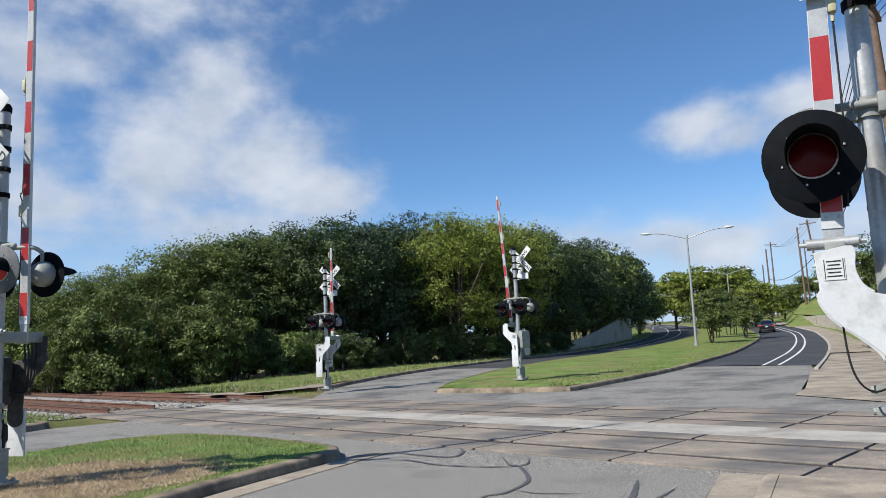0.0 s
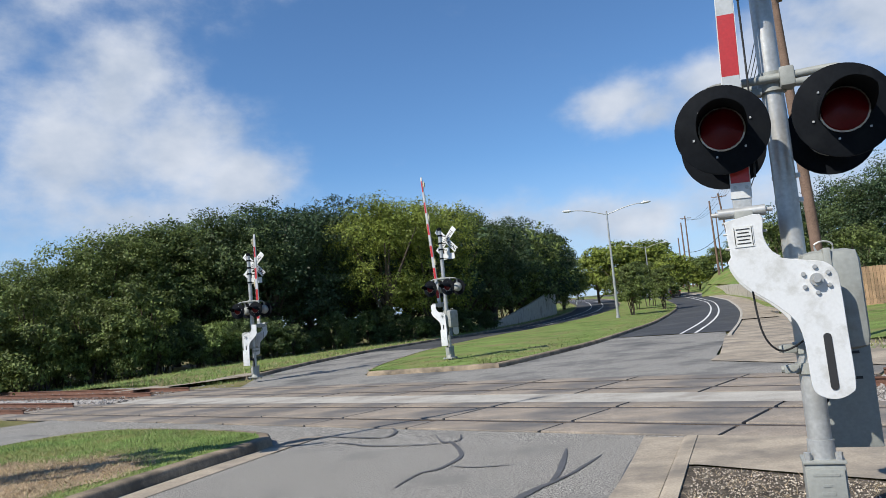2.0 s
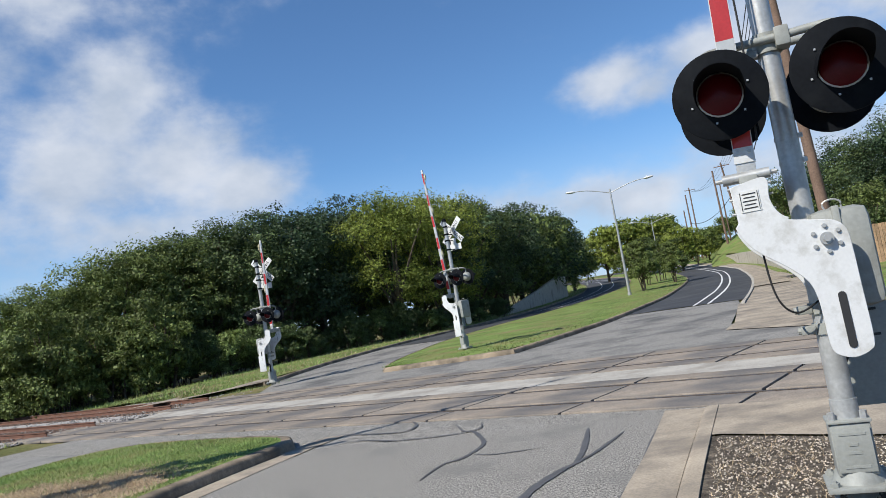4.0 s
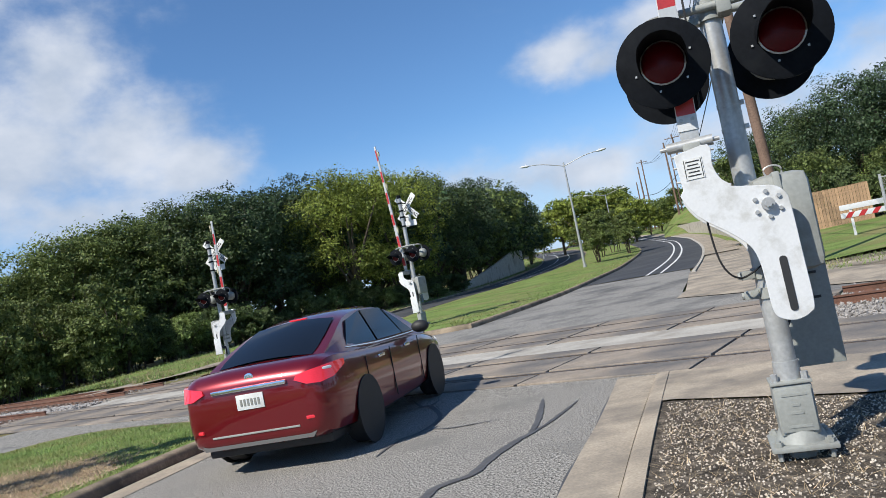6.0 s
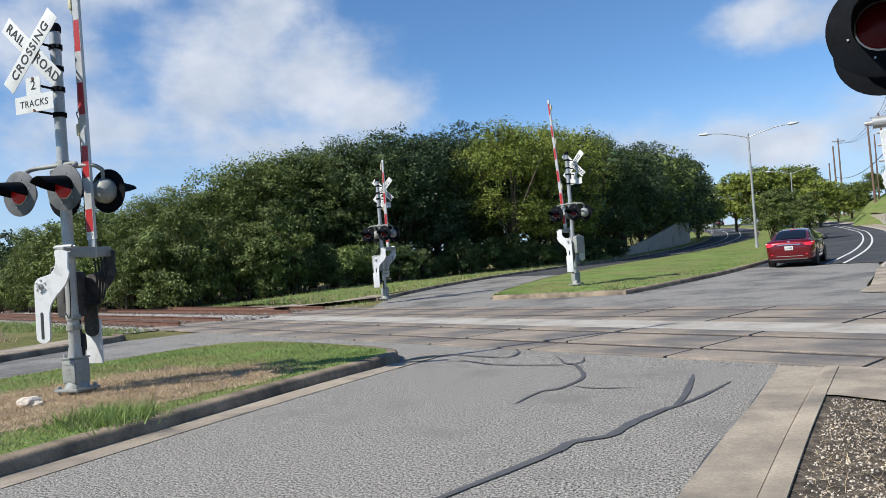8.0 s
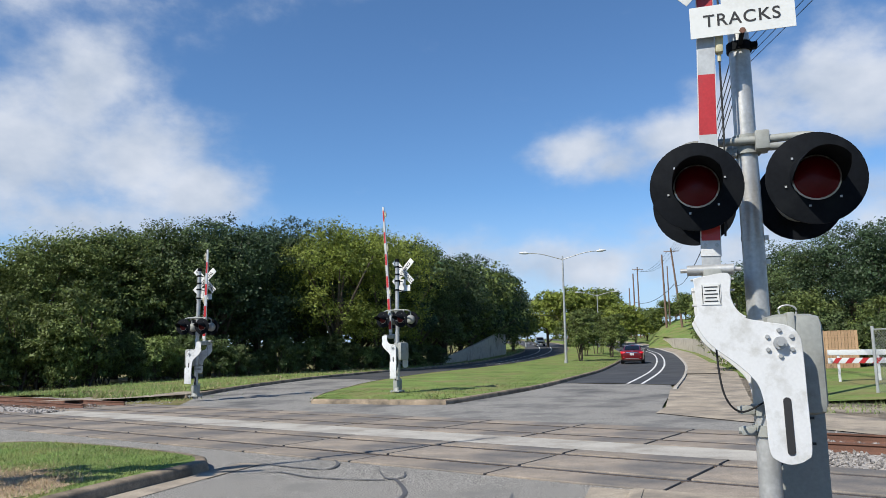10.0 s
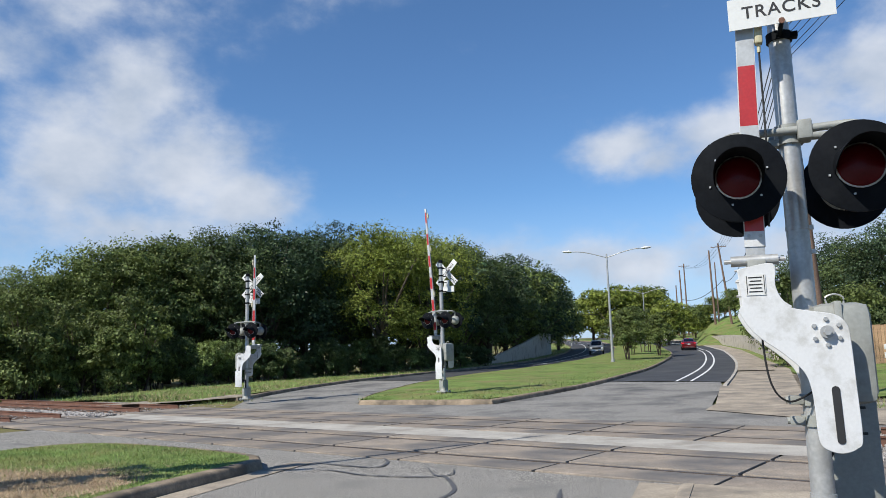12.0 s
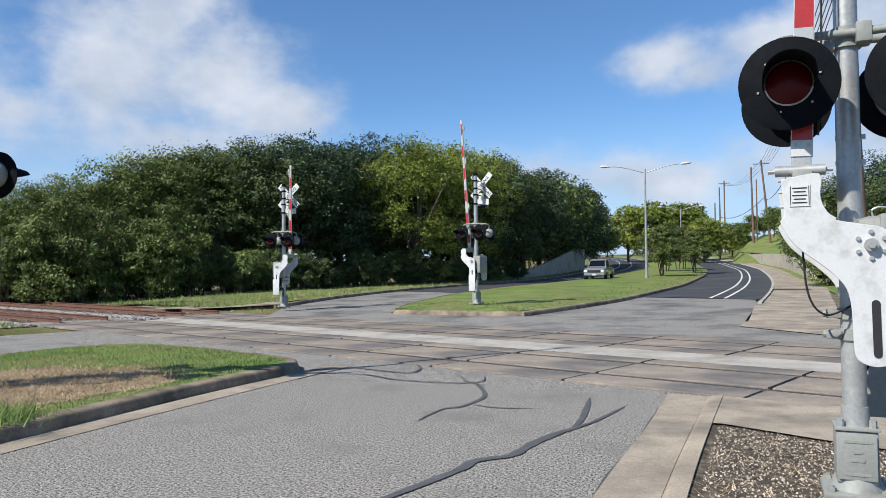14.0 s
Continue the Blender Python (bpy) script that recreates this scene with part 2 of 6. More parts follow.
BARK = mat("bark", (0.10, 0.08, 0.062), 0.95, var=0.35, scale=6, fine=25, bump=0.8, dist=0.02, spec=0.1)
POLEWOOD = mat("weathered_pole_wood", (0.17, 0.115, 0.085), 0.9, var=0.25, scale=2, fine=25, bump=0.4, spec=0.15)
LEAVES = [mat("oak_leaves_dark", (0.044, 0.074, 0.032), 0.55, var=0.4, scale=0.4, fine=2.4, bump=0, island=0.5, alpha_trans=0.16, spec=0.3),
          mat("elm_leaves_light", (0.19, 0.23, 0.042), 0.6, var=0.4, scale=0.4, fine=2.4, bump=0, island=0.5, alpha_trans=0.25, spec=0.3),
          mat("hackberry_leaves_mid", (0.135, 0.175, 0.05), 0.6, var=0.4, scale=0.4, fine=2.4, bump=0, island=0.5, alpha_trans=0.28, spec=0.3),
          mat("brush_leaves", (0.17, 0.225, 0.066), 0.6, var=0.4, scale=0.4, fine=2.4, bump=0, island=0.5, alpha_trans=0.22, spec=0.3),
          mat("hackberry_leaves_deep", (0.085, 0.12, 0.042), 0.6, var=0.4, scale=0.4, fine=2.4, bump=0, island=0.5, alpha_trans=0.22, spec=0.3)]
CARRED = mat("red_car_paint", (0.17, 0.003, 0.008), 0.28, metal=0.5, var=0.03, scale=2, fine=200, bump=0, coat=1.0)
CARGREY = mat("grey_car_paint", (0.30, 0.30, 0.28), 0.35, metal=0.4, var=0.03, scale=2, fine=200, bump=0, coat=1.0)
CARBLACK = mat("black_car_paint", (0.015, 0.016, 0.018), 0.3, metal=0.3, var=0.03, scale=2, fine=200, bump=0, coat=1.0)
PLASTIC = mat("black_plastic", (0.02, 0.02, 0.021), 0.6, var=0.1, scale=8, fine=60, bump=0.05)
CHROME = mat("chrome", (0.75, 0.76, 0.77), 0.15, metal=1.0, var=0.03, bump=0)
TAILRED = mat("red_tail_lamp", (0.60, 0.02, 0.03), 0.15, var=0.05, bump=0, coat=1.0, emit=0.3)
LAMPWHITE = mat("clear_headlamp", (0.75, 0.76, 0.78), 0.1, var=0.05, bump=0, coat=1.0)
CARGLASS = mat("tinted_glass", (0.006, 0.007, 0.009), 0.08, var=0.05, bump=0, spec=0.4)
LINEPAINT = mat("road_line_paint", (0.62, 0.62, 0.60), 0.7, var=0.15, scale=2, fine=40, bump=0.2)
WOODFENCE = mat("cedar_fence_board", (0.33, 0.21, 0.12), 0.85, var=0.25, scale=3, fine=30, bump=0.3, random_piece=0.15)
LIMEWALL = mat("stained_retaining_concrete", (0.47, 0.43, 0.36), 0.9, var=0.25, scale=0.8, fine=20, bump=0.4, stain=(0.24, 0.215, 0.18), stain_amount=0.36, stain_scale=0.8)
STONE = mat("limestone_gravel", (0.50, 0.44, 0.36), 0.9, var=0.3, scale=8, fine=40, bump=0.5, island=0.35)

# ---- building helpers ----
def mesh_ob(name, bm, material, parent=None, label="", smooth=False):
    me = bpy.data.meshes.new(name)
    bm.normal_update()
    bm.to_mesh(me)
    bm.free()
    for m in (material if isinstance(material, (list, tuple)) else [material]):
        me.materials.append(m)
    if smooth:
        me.shade_smooth()
        me.set_sharp_from_angle(angle=radians(38))
    ob = new(name, me)
    if parent:
        ob.parent = parent
    if label:
        ob["label"] = label
    return ob


def part(name, bm, material, parent, label="", smooth=True):
    return mesh_ob(name, bm, material, parent, label, smooth)


def thing(name, m, label, category, group="", kind=""):
    ob = new(name)
    ob.matrix_basis = m
    return tagged(ob, label, category, group, kind)


def box(bm, c, s, rot=None, bevel=0.0):
    r = bmesh.ops.create_cube(bm, size=1.0)
    m = Matrix.Translation(c) @ (rot.to_4x4() if rot else Matrix.Identity(4)) @ Matrix.Diagonal((*s, 1))
    bmesh.ops.transform(bm, matrix=m, verts=r["verts"])
    if bevel:
        edges = list({e for v in r["verts"] for e in v.link_edges})
        bmesh.ops.bevel(bm, geom=edges, offset=bevel, segments=2, affect="EDGES", profile=0.6)
    return bm


def tube(bm, p0, p1, r0, r1=None, seg=12, caps=True):
    p0, p1 = Vector(p0), Vector(p1)
    r1 = r0 if r1 is None else r1
    q = (p1 - p0).to_track_quat("Z", "Y")
    rings = []
    for p, r in ((p0, r0), (p1, r1)):
        rings.append([bm.verts.new(p + q @ Vector((r * math.cos(2 * math.pi * i / seg), r * math.sin(2 * math.pi * i / seg), 0))) for i in range(seg)])
    for i in range(seg):
        j = (i + 1) % seg
        bm.faces.new((rings[0][i], rings[0][j], rings[1][j], rings[1][i]))
    if caps:
        bm.faces.new(rings[0][::-1])
        bm.faces.new(rings[1])
    return bm


def hose(bm, pts, r, seg=8):
    pts = [Vector(p) for p in pts]
    rings = []
    for k, p in enumerate(pts):
        d = (pts[min(k + 1, len(pts) - 1)] - pts[max(k - 1, 0)]).normalized()
        q = d.to_track_quat("Z", "Y")
        rr = r[k] if isinstance(r, (list, tuple)) else r
        rings.append([bm.verts.new(p + q @ Vector((rr * math.cos(2 * math.pi * i / seg), rr * math.sin(2 * math.pi * i / seg), 0))) for i in range(seg)])
    for a, b in zip(rings, rings[1:]):
        for i in range(seg):
            j = (i + 1) % seg
            bm.faces.new((a[i], a[j], b[j], b[i]))
    bm.faces.new(rings[0][::-1])
    bm.faces.new(rings[-1])
    return bm


def curve_pts(p, n=8):
    """A smooth line through the points p."""
    p = [Vector(v) for v in p]
    out = []
    for k in range(len(p) - 1):
        a, b, c, d = p[max(k - 1, 0)], p[k], p[k + 1], p[min(k + 2, len(p) - 1)]
        for i in range(n):
            t = i / n
            out.append(0.5 * ((2 * b) + (c - a) * t + (2 * a - 5 * b + 4 * c - d) * t * t + (3 * b - a - 3 * c + d) * t ** 3))
    return out + [p[-1]]


def lathe(bm, profile, m, seg=24, closed=False):
    """Turns (radius, height) pairs round the z axis of m."""
    rings = []
    for r, z in profile:
        rings.append([bm.verts.new(m @ Vector((r * math.cos(2 * math.pi * i / seg), r * math.sin(2 * math.pi * i / seg), z))) for i in range(seg)])
    for a, b in zip(rings, rings[1:]):
        for i in range(seg):
            j = (i + 1) % seg
            bm.faces.new((a[i], a[j], b[j], b[i]))
    if profile[0][0] > 1e-6:
        bm.faces.new(rings[0][::-1])
    if profile[-1][0] > 1e-6:
        bm.faces.new(rings[-1])
    bmesh.ops.remove_doubles(bm, verts=bm.verts, dist=1e-6)
    return bm


def plate(bm, outline, thick, m, bevel=0.0):
    """An outline in the x-z plane of m, with thickness along y."""
    f = [bm.verts.new(m @ Vector((x, -thick / 2, z))) for x, z in outline]
    b = [bm.verts.new(m @ Vector((x, thick / 2, z))) for x, z in outline]
    faces = [bm.faces.new(f), bm.faces.new(b[::-1])]
    n = len(f)
    for i in range(n):
        j = (i + 1) % n
        faces.append(bm.faces.new((f[j], f[i], b[i], b[j])))
    bmesh.ops.recalc_face_normals(bm, faces=faces)
    return bm


# ---- lie of the land: level across the tracks, then a climb ----
TN, TT = Vector((0.552, 0.833)), Vector((-0.833, 0.552))
_HS = [-200, 17, 21.7, 37, 49, 64, 94, 141, 225, 600, 2000]
_HZ = [0, 0, 0.11, 0.35, 0.55, 0.8, 1.6, 3.6, 7.0, 12.0, 16.0]


def h(x, y):
    return float(np.interp(0.552 * x + 0.833 * y, _HS, _HZ))


def st(s, u):
    """A place by its distance across (s) and along (u) the tracks."""
    return (TN.x * s + TT.x * u, TN.y * s + TT.y * u)


def resample(line, n):
    p = np.array([v[:2] for v in curve_pts([(x, y, 0) for x, y in line], 10)])
    d = np.r_[0, np.cumsum(np.linalg.norm(np.diff(p, axis=0), axis=1))]
    k = np.linspace(0, d[-1], n)
    return np.c_[np.interp(k, d, p[:, 0]), np.interp(k, d, p[:, 1])]


def strip_bm(bm, left, right, n=40, across=6, dz=0.0, bulge=0.0):
    a, b = resample(left, n), resample(right, n)
    rows = []
    for p, q in zip(a, b):
        rows.append([bm.verts.new((*(p + (q - p) * k / across), h(*(p + (q - p) * k / across)) + dz + bulge * math.sin(math.pi * k / across))) for k in range(across + 1)])
    for r0, r1 in zip(rows, rows[1:]):
        for k in range(across):
            bm.faces.new((r0[k], r0[k + 1], r1[k + 1], r1[k]))
    return bm


def strip(name, left, right, material, n=40, across=6, dz=0.0, bulge=0.0, label=""):
    bm = strip_bm(bmesh.new(), left, right, n, across, dz, bulge)
    bmesh.ops.recalc_face_normals(bm, faces=bm.faces)
    ob = mesh_ob(name, bm, material)
    return tagged(ob, label, "", "", "structure")


def offset_line(line, d):
    """The line moved to its right by d."""
    p = np.array(line, float)
    t = np.gradient(p, axis=0)
    t /= np.linalg.norm(t, axis=1)[:, None]
    return p + d * np.c_[t[:, 1], -t[:, 0]]


def kerb(name, line, side, label, n=40, height=0.15, width=0.16, gutter=0.0, material=None):
    """A kerb along the line of its road face; side +1: its back lies to the line's right."""
    bm = bmesh.new()
    p = resample(line, n)
    prof = [(-0.0, -0.1), (0.0, 0.0), (0.018, height * 0.55), (0.035, height * 0.82), (0.06, height * 0.96), (0.095, height), (width, height + 0.004), (width, -0.1)]
    if gutter:
        prof = [(-gutter, -0.1), (-gutter, 0.006), (-0.03, 0.004)] + prof[1:]
    rows = []
    for d, z in prof:
        rows.append([bm.verts.new((x, y, h(x, y) + z)) for x, y in offset_line(p, side * d)])
    for a, b in zip(rows, rows[1:]):
        for i in range(n - 1):
            bm.faces.new((a[i], a[i + 1], b[i + 1], b[i]))
    bm.faces.new([r[0] for r in rows])
    bm.faces.new([r[-1] for r in rows][::-1])
    bmesh.ops.recalc_face_normals(bm, faces=bm.faces)
    ob = mesh_ob(name, bm, material or CONCRETE_KERB, None, "", True)
    return tagged(ob, label, "", "", "structure")


def patch(name, outline, material, dz, label, cuts=5):
    """A piece of ground inside an outline of places, laid dz over the lie of the land."""
    bm = bmesh.new()
    f = bm.faces.new([bm.verts.new((x, y, 0)) for x, y in outline])
    bmesh.ops.triangulate(bm, faces=[f])
    for _ in range(cuts):
        long = [e for e in bm.edges if e.calc_length() > 1.2]
        if not long or len(bm.faces) > 4000:
            break
        bmesh.ops.subdivide_edges(bm, edges=long, cuts=1)
        bmesh.ops.triangulate(bm, faces=[f for f in bm.faces if len(f.verts) > 3])
    for v in bm.verts:
        v.co.z = h(v.co.x, v.co.y) + dz
    bmesh.ops.recalc_face_normals(bm, faces=bm.faces)
    for f in bm.faces:
        if f.normal.z < 0:
            f.normal_flip()
    ob = mesh_ob(name, bm, material)
    return tagged(ob, label, "", "", "structure")

# ---- ground, roads, kerbs ----
def make_ground():
    bm = bmesh.new()
    xs = [-2500, -900, -400, -200] + list(range(-120, 121, 8)) + [200, 400, 900, 2500]
    ys = [-900, -300, -120] + list(range(-60, 221, 7)) + [300, 450, 700, 1200, 3000]
    g = [[bm.verts.new((x, y, h(x, y) - 0.05)) for x in xs] for y in ys]
    for a, b in zip(g, g[1:]):
        for i in range(len(xs) - 1):
            bm.faces.new((a[i], a[i + 1], b[i + 1], b[i]))
    return tagged(mesh_ob("ground", bm, FIELD), "rough grassy ground with dry patches round the crossing", "", "", "structure")


make_ground()
# road edges, running away from the near end
RR_L0 = [(-14, -34), (-9.3, -14), (-6.1, 0), (-5.02, 5.0), (-4.44, 7.7), (-3.62, 11.0)]
RR_R0 = [(-9.0, -34), (-4.2, -14), (-0.75, 0), (0.92, 5.8), (1.56, 8.0), (2.1, 9.95)]
RR_L1 = [(-0.2, 24.3), (1.46, 27.4), (3.5, 31.8), (6.43, 40.1), (9.1, 48.3), (14.2, 67.5), (17.7, 82.3), (21.1, 102), (24.0, 128), (24.5, 160), (20, 210)]
RR_R1 = [(4.55, 19.2), (5.6, 21.6), (7.92, 28.9), (11.7, 40.4), (16.2, 55.5), (21.2, 74.6), (26.1, 96.7), (29.9, 128.8), (31, 162), (27, 214)]
LR_R1 = [(-5.13, 26.6), (-4.9, 32), (-4.1, 39), (-1.75, 48), (2.1, 58), (8.9, 81), (13.6, 101), (17.5, 125), (19.5, 160), (15, 208)]
LR_L1 = [(-10.4, 30.6), (-9.95, 37.3), (-8.4, 45.5), (-5.6, 53.0), (-2.2, 61), (3.4, 81), (7.3, 101), (10.6, 125), (12.3, 160), (8, 205)]
LR_R0 = [(-17, -6), (-11.2, 8.6), (-9.5, 13.0), (-8.5, 15.0)]
LR_L0 = [(-21, -6), (-14.1, 10.0), (-13.4, 14.5), (-13.3, 17.6)]
S_EDGE, S_NEAR, S_FAR, S_SEAM = 9.5, 12.45, 16.75, 31.8


def cross(s, u):
    return st(s, u)


strip("road_near", [(x + 0.02, y) for x, y in RR_L0], RR_R0, ASPHALT, 60, 10, 0.0, 0.0, "worn grey chip-seal road before the crossing")
strip("road_far_left", LR_L1[2:], [(-3.4, 41.5)] + LR_R1[3:], ASPHALT_DARK, 90, 6, 0.004, 0.02, "dark asphalt carriageway that bends away uphill")
strip("road_left_near", LR_L0, LR_R0, ASPHALT_OLD, 30, 6, 0.0, 0.02, "grey carriageway beyond the grass island")
# the level crossing slab under panels and rails, then the old surface up to the new asphalt
patch("road_crossing_bed", [st(9.48, -4.2), st(9.48, 23.5), st(17.0, 24.8), st(17.0, 2.62), st(12.42, 2.62), st(12.42, -4.2)], GAP, -0.03, "dark bed under the crossing panels")
patch("road_between_tracks", [st(12.44, 2.3), st(12.44, 23.2), st(13.64, 23.6), st(13.64, 2.4)], CONCRETE, 0.012, "pale concrete between the two tracks")
patch("road_apron", [(-3.1, 10.2), (-3.55, 10.5), (-4.15, 11.8), (-5.2, 13.1), (-7.0, 14.4), (-8.5, 14.5), (-9.0, 14.0), (-13.3, 17.6), st(9.5, 20.6), st(9.5, 3.4), (2.1, 9.95)], ASPHALT, -0.006, "grey asphalt before the rails")
strip("road_left_mid", LR_L1[:3] + [(-7.9, 47.0)], LR_R1[:3] + [(-3.1, 43)], ASPHALT_OLD, 30, 6, 0.003, 0.0, "old grey carriageway just beyond the crossing")
patch("road_far_apron", [st(16.7, 0.5), st(16.7, 22.5), (-10.4, 30.6), (-9.9, 37.3), (-4.9, 34), (-5.13, 26.6), (-0.2, 24.3), (1.46, 27.4), (3.5, 31.8), (4.55, 34.9), (8.7, 31.9), (7.92, 28.9), (5.6, 21.6)], ASPHALT_OLD, 0.0, "old light grey road beyond the rails")
strip("road_far_right", [(4.5, 35.0)] + RR_L1[3:], [(8.9, 31.8)] + RR_R1[3:], ASPHALT_DARK, 90, 6, 0.006, 0.02, "new dark asphalt carriageway that bends away uphill")


def line_stripe(name, d0, width, t0, t1):
    a, b = resample(RR_L1[2:], 120), resample(RR_R1[2:], 120)
    mid = a + (b - a) * d0
    sel = mid[int(t0 * 119):int(t1 * 119)]
    strip(name, [tuple(v) for v in offset_line(sel, -width / 2)], [tuple(v) for v in offset_line(sel, width / 2)], LINEPAINT, 100, 1, 0.022 + 0.006, 0, "thin white lane line on the dark asphalt")


line_stripe("trim_lane_line", 0.60, 0.12, 0.02, 0.9)
line_stripe("trim_lane_line", 0.72, 0.12, 0.02, 0.9)
for k in (0.35, 0.62):
    a, b = resample(LR_L1, 120), resample(LR_R1, 120)
    sel = (a + (b - a) * k)[25:110]
    strip("trim_lane_line", [tuple(v) for v in offset_line(sel, -0.06)], [tuple(v) for v in offset_line(sel, 0.06)], LINEPAINT, 100, 1, 0.028, 0, "thin white lane line on the dark asphalt")

# grass island with the near median signal
ISLE = [tuple(v) for v in resample(RR_L0[:-1] + [(-4.0, 9.7), (-3.52, 11.35), (-3.5, 11.9), (-4.0, 12.6), (-5.3, 13.5), (-6.9, 14.4), (-8.2, 14.6), (-8.95, 13.6), (-9.3, 12.4), (-10.6, 8.6), (-16.4, -6)], 110)]
kerb("kerb_island", ISLE, -1, "rounded concrete kerb round the grass island", 140, 0.135, 0.2)
patch("ground_island", [tuple(v) for v in offset_line(ISLE, -0.15)], GRASS_G, 0.135, "grassy median island with a bare mulch patch", 6)
_mr = random.Random(8)
MUL = []
for i in range(72):
    a = math.tau * i / 72
    r = 1.0 + 0.10 * math.sin(3 * a + 1) + 0.08 * math.sin(7 * a) + _mr.uniform(-0.07, 0.07)
    MUL.append((-6.55 + 1.75 * r * math.cos(a) + 0.35 * r * math.sin(a), 8.35 + 2.75 * r * math.sin(a) + 0.5 * r * math.cos(a)))
patch("ground_mulch", MUL, SOIL, 0.142, "dry mulch and bare soil at the signal's foot", 6)
strip("gutter_near_left", offset_line(resample(RR_L0[2:] + [(-3.2, 12.4)], 40), -0.02).tolist(), offset_line(resample(RR_L0[2:] + [(-3.2, 12.4)], 40), 0.36).tolist(), CONCRETE_WALK, 40, 2, 0.006, 0, "concrete gutter strip along the kerb")
# median beyond the tracks
MED = [tuple(v) for v in resample([(-4.9, 25.9), (-2.5, 24.9), (-0.5, 24.2), (0.2, 25.0)] + RR_L1[1:], 120)]
MEDL = [tuple(v) for v in resample([(-4.9, 25.9), (-5.13, 27.2)] + LR_R1[1:], 100)]
kerb("kerb_median", MED, -1, "pale concrete kerb of the far median", 160)
kerb("kerb_median", MEDL, 1, "concrete kerb on the median's far side", 120)
strip("ground_median", offset_line(resample(MEDL, 100), 0.12).tolist(), offset_line(resample(MED, 100), -0.12).tolist(), GRASS_G, 100, 8, 0.14, 0.05, "mown grass median beyond the crossing")
# far left verge
kerb("kerb_left", [(-11.6, 30.4), (-10.5, 30.55)] + LR_L1[1:-1], -1, "dirty concrete kerb along the far carriageway", 120)
LV = resample([(-13.5, 28.6), (-12.0, 29.6)] + LR_L1[1:-1], 90)
strip("ground_verge_left", offset_line(LV, -9.0).tolist(), offset_line(LV, -0.14).tolist(), GRASS_G, 90, 6, 0.12, 0.1, "unmown grass verge before the trees")
patch("pavement_left_far", [(-15.2, 27.6), (-13.4, 28.2), (-10.6, 30.3), (-10.4, 32.0), (-11.6, 32.2), (-14.5, 30.0)], CONCRETE_WALK, 0.135, "buff concrete pavement by the far signal", 4)
# the near left verge beyond the left carriageway
kerb("kerb_left_near", LR_L0 + [(-14.2, 18.6)], -1, "dirty concrete kerb of the left carriageway", 60)
strip("ground_left_near", [(-40, -6), (-36, 10), (-34, 14), (-24, 21.0)], offset_line(resample(LR_L0 + [(-14.2, 18.6)], 30), -0.14).tolist(), FIELD, 30, 20, 0.10, 0.15, "rough verge with dry grass by the tracks")
strip("pavement_left_near", offset_line(resample(LR_L0, 30), -1.3).tolist(), offset_line(resample(LR_L0, 30), -0.16).tolist(), CONCRETE_WALK, 30, 2, 0.156, 0, "buff concrete pavement behind the kerb")
# near right: gutter, kerb, bed and slab
RG = [(-1.05, 0), (0.50, 5.8), (1.14, 8.0), (1.70, 10.1)]
strip("gutter_near_right", [(-2.95, -7)] + RG, [(-2.5, -7), (-0.63, 0), (0.93, 5.78), (1.56, 8.0), (2.12, 9.85)], CONCRETE_WALK, 40, 2, 0.007, 0, "concrete gutter beside the road")
kerb("kerb_near_right", [(-2.5, -7), (-0.63, 0), (0.93, 5.78), (1.56, 8.0), (2.08, 9.75)], 1, "flush pale concrete kerb at the gravel bed", 40, 0.045, 0.17, material=CONCRETE_WALK)
patch("ground_bed", [(-2.4, -7), (-0.53, 0), (1.0, 5.78), (1.5, 7.45), (1.75, 8.13), (1.87, 8.1), (2.54, 7.5), (3.2, 6.95), (5.6, 6.1), (9, 4.6), (9, -7)], GRAVELBED, 0.03, "dark gravelly soil bed with dry grass", 6)
patch("pavement_near_right", [(1.78, 8.16), (2.1, 9.45), (2.2, 9.75), (3.3, 9.15), (5.2, 7.6), (9.6, 5.1), (9.0, 4.7), (5.6, 6.13), (3.2, 6.98), (2.54, 7.53), (1.87, 8.13)], CONCRETE_WALK, 0.04, "buff concrete slab before the tracks", 4)
# far right pavement and verge
patch("pavement_far_right", [st(16.75, 1.2), st(16.75, -1.5), (8.2, 22), (13.0, 36), (20.6, 58), (18.6, 58), (11.9, 40.4), (7.85, 28.9), (5.7, 21.6), (5.05, 20.1)], CONCRETE_WALK, 0.02, "wide buff concrete pavement beyond the tracks", 5)
kerb("kerb_far_right", RR_R1[2:], 1, "low pale concrete kerb along the dark carriageway", 140, 0.075, material=CONCRETE)
RV = resample(RR_R1[3:], 80)
strip("pavement_right_far", offset_line(RV, 0.14).tolist(), offset_line(RV, 1.9).tolist(), CONCRETE_WALK, 80, 3, 0.07, 0, "buff pavement along the bend")
strip("ground_verge_right", offset_line(resample([(8.6, 22), (13.2, 36)] + [tuple(v) for v in offset_line(RV, 1.95)[10:]], 80), 0).tolist(), offset_line(resample([(8.6, 22), (13.2, 36)] + [tuple(v) for v in offset_line(RV, 1.95)[10:]], 80), 16).tolist(), GRASS_G, 80, 8, 0.012, 0.25, "mown grass bank on the bend's outer side")

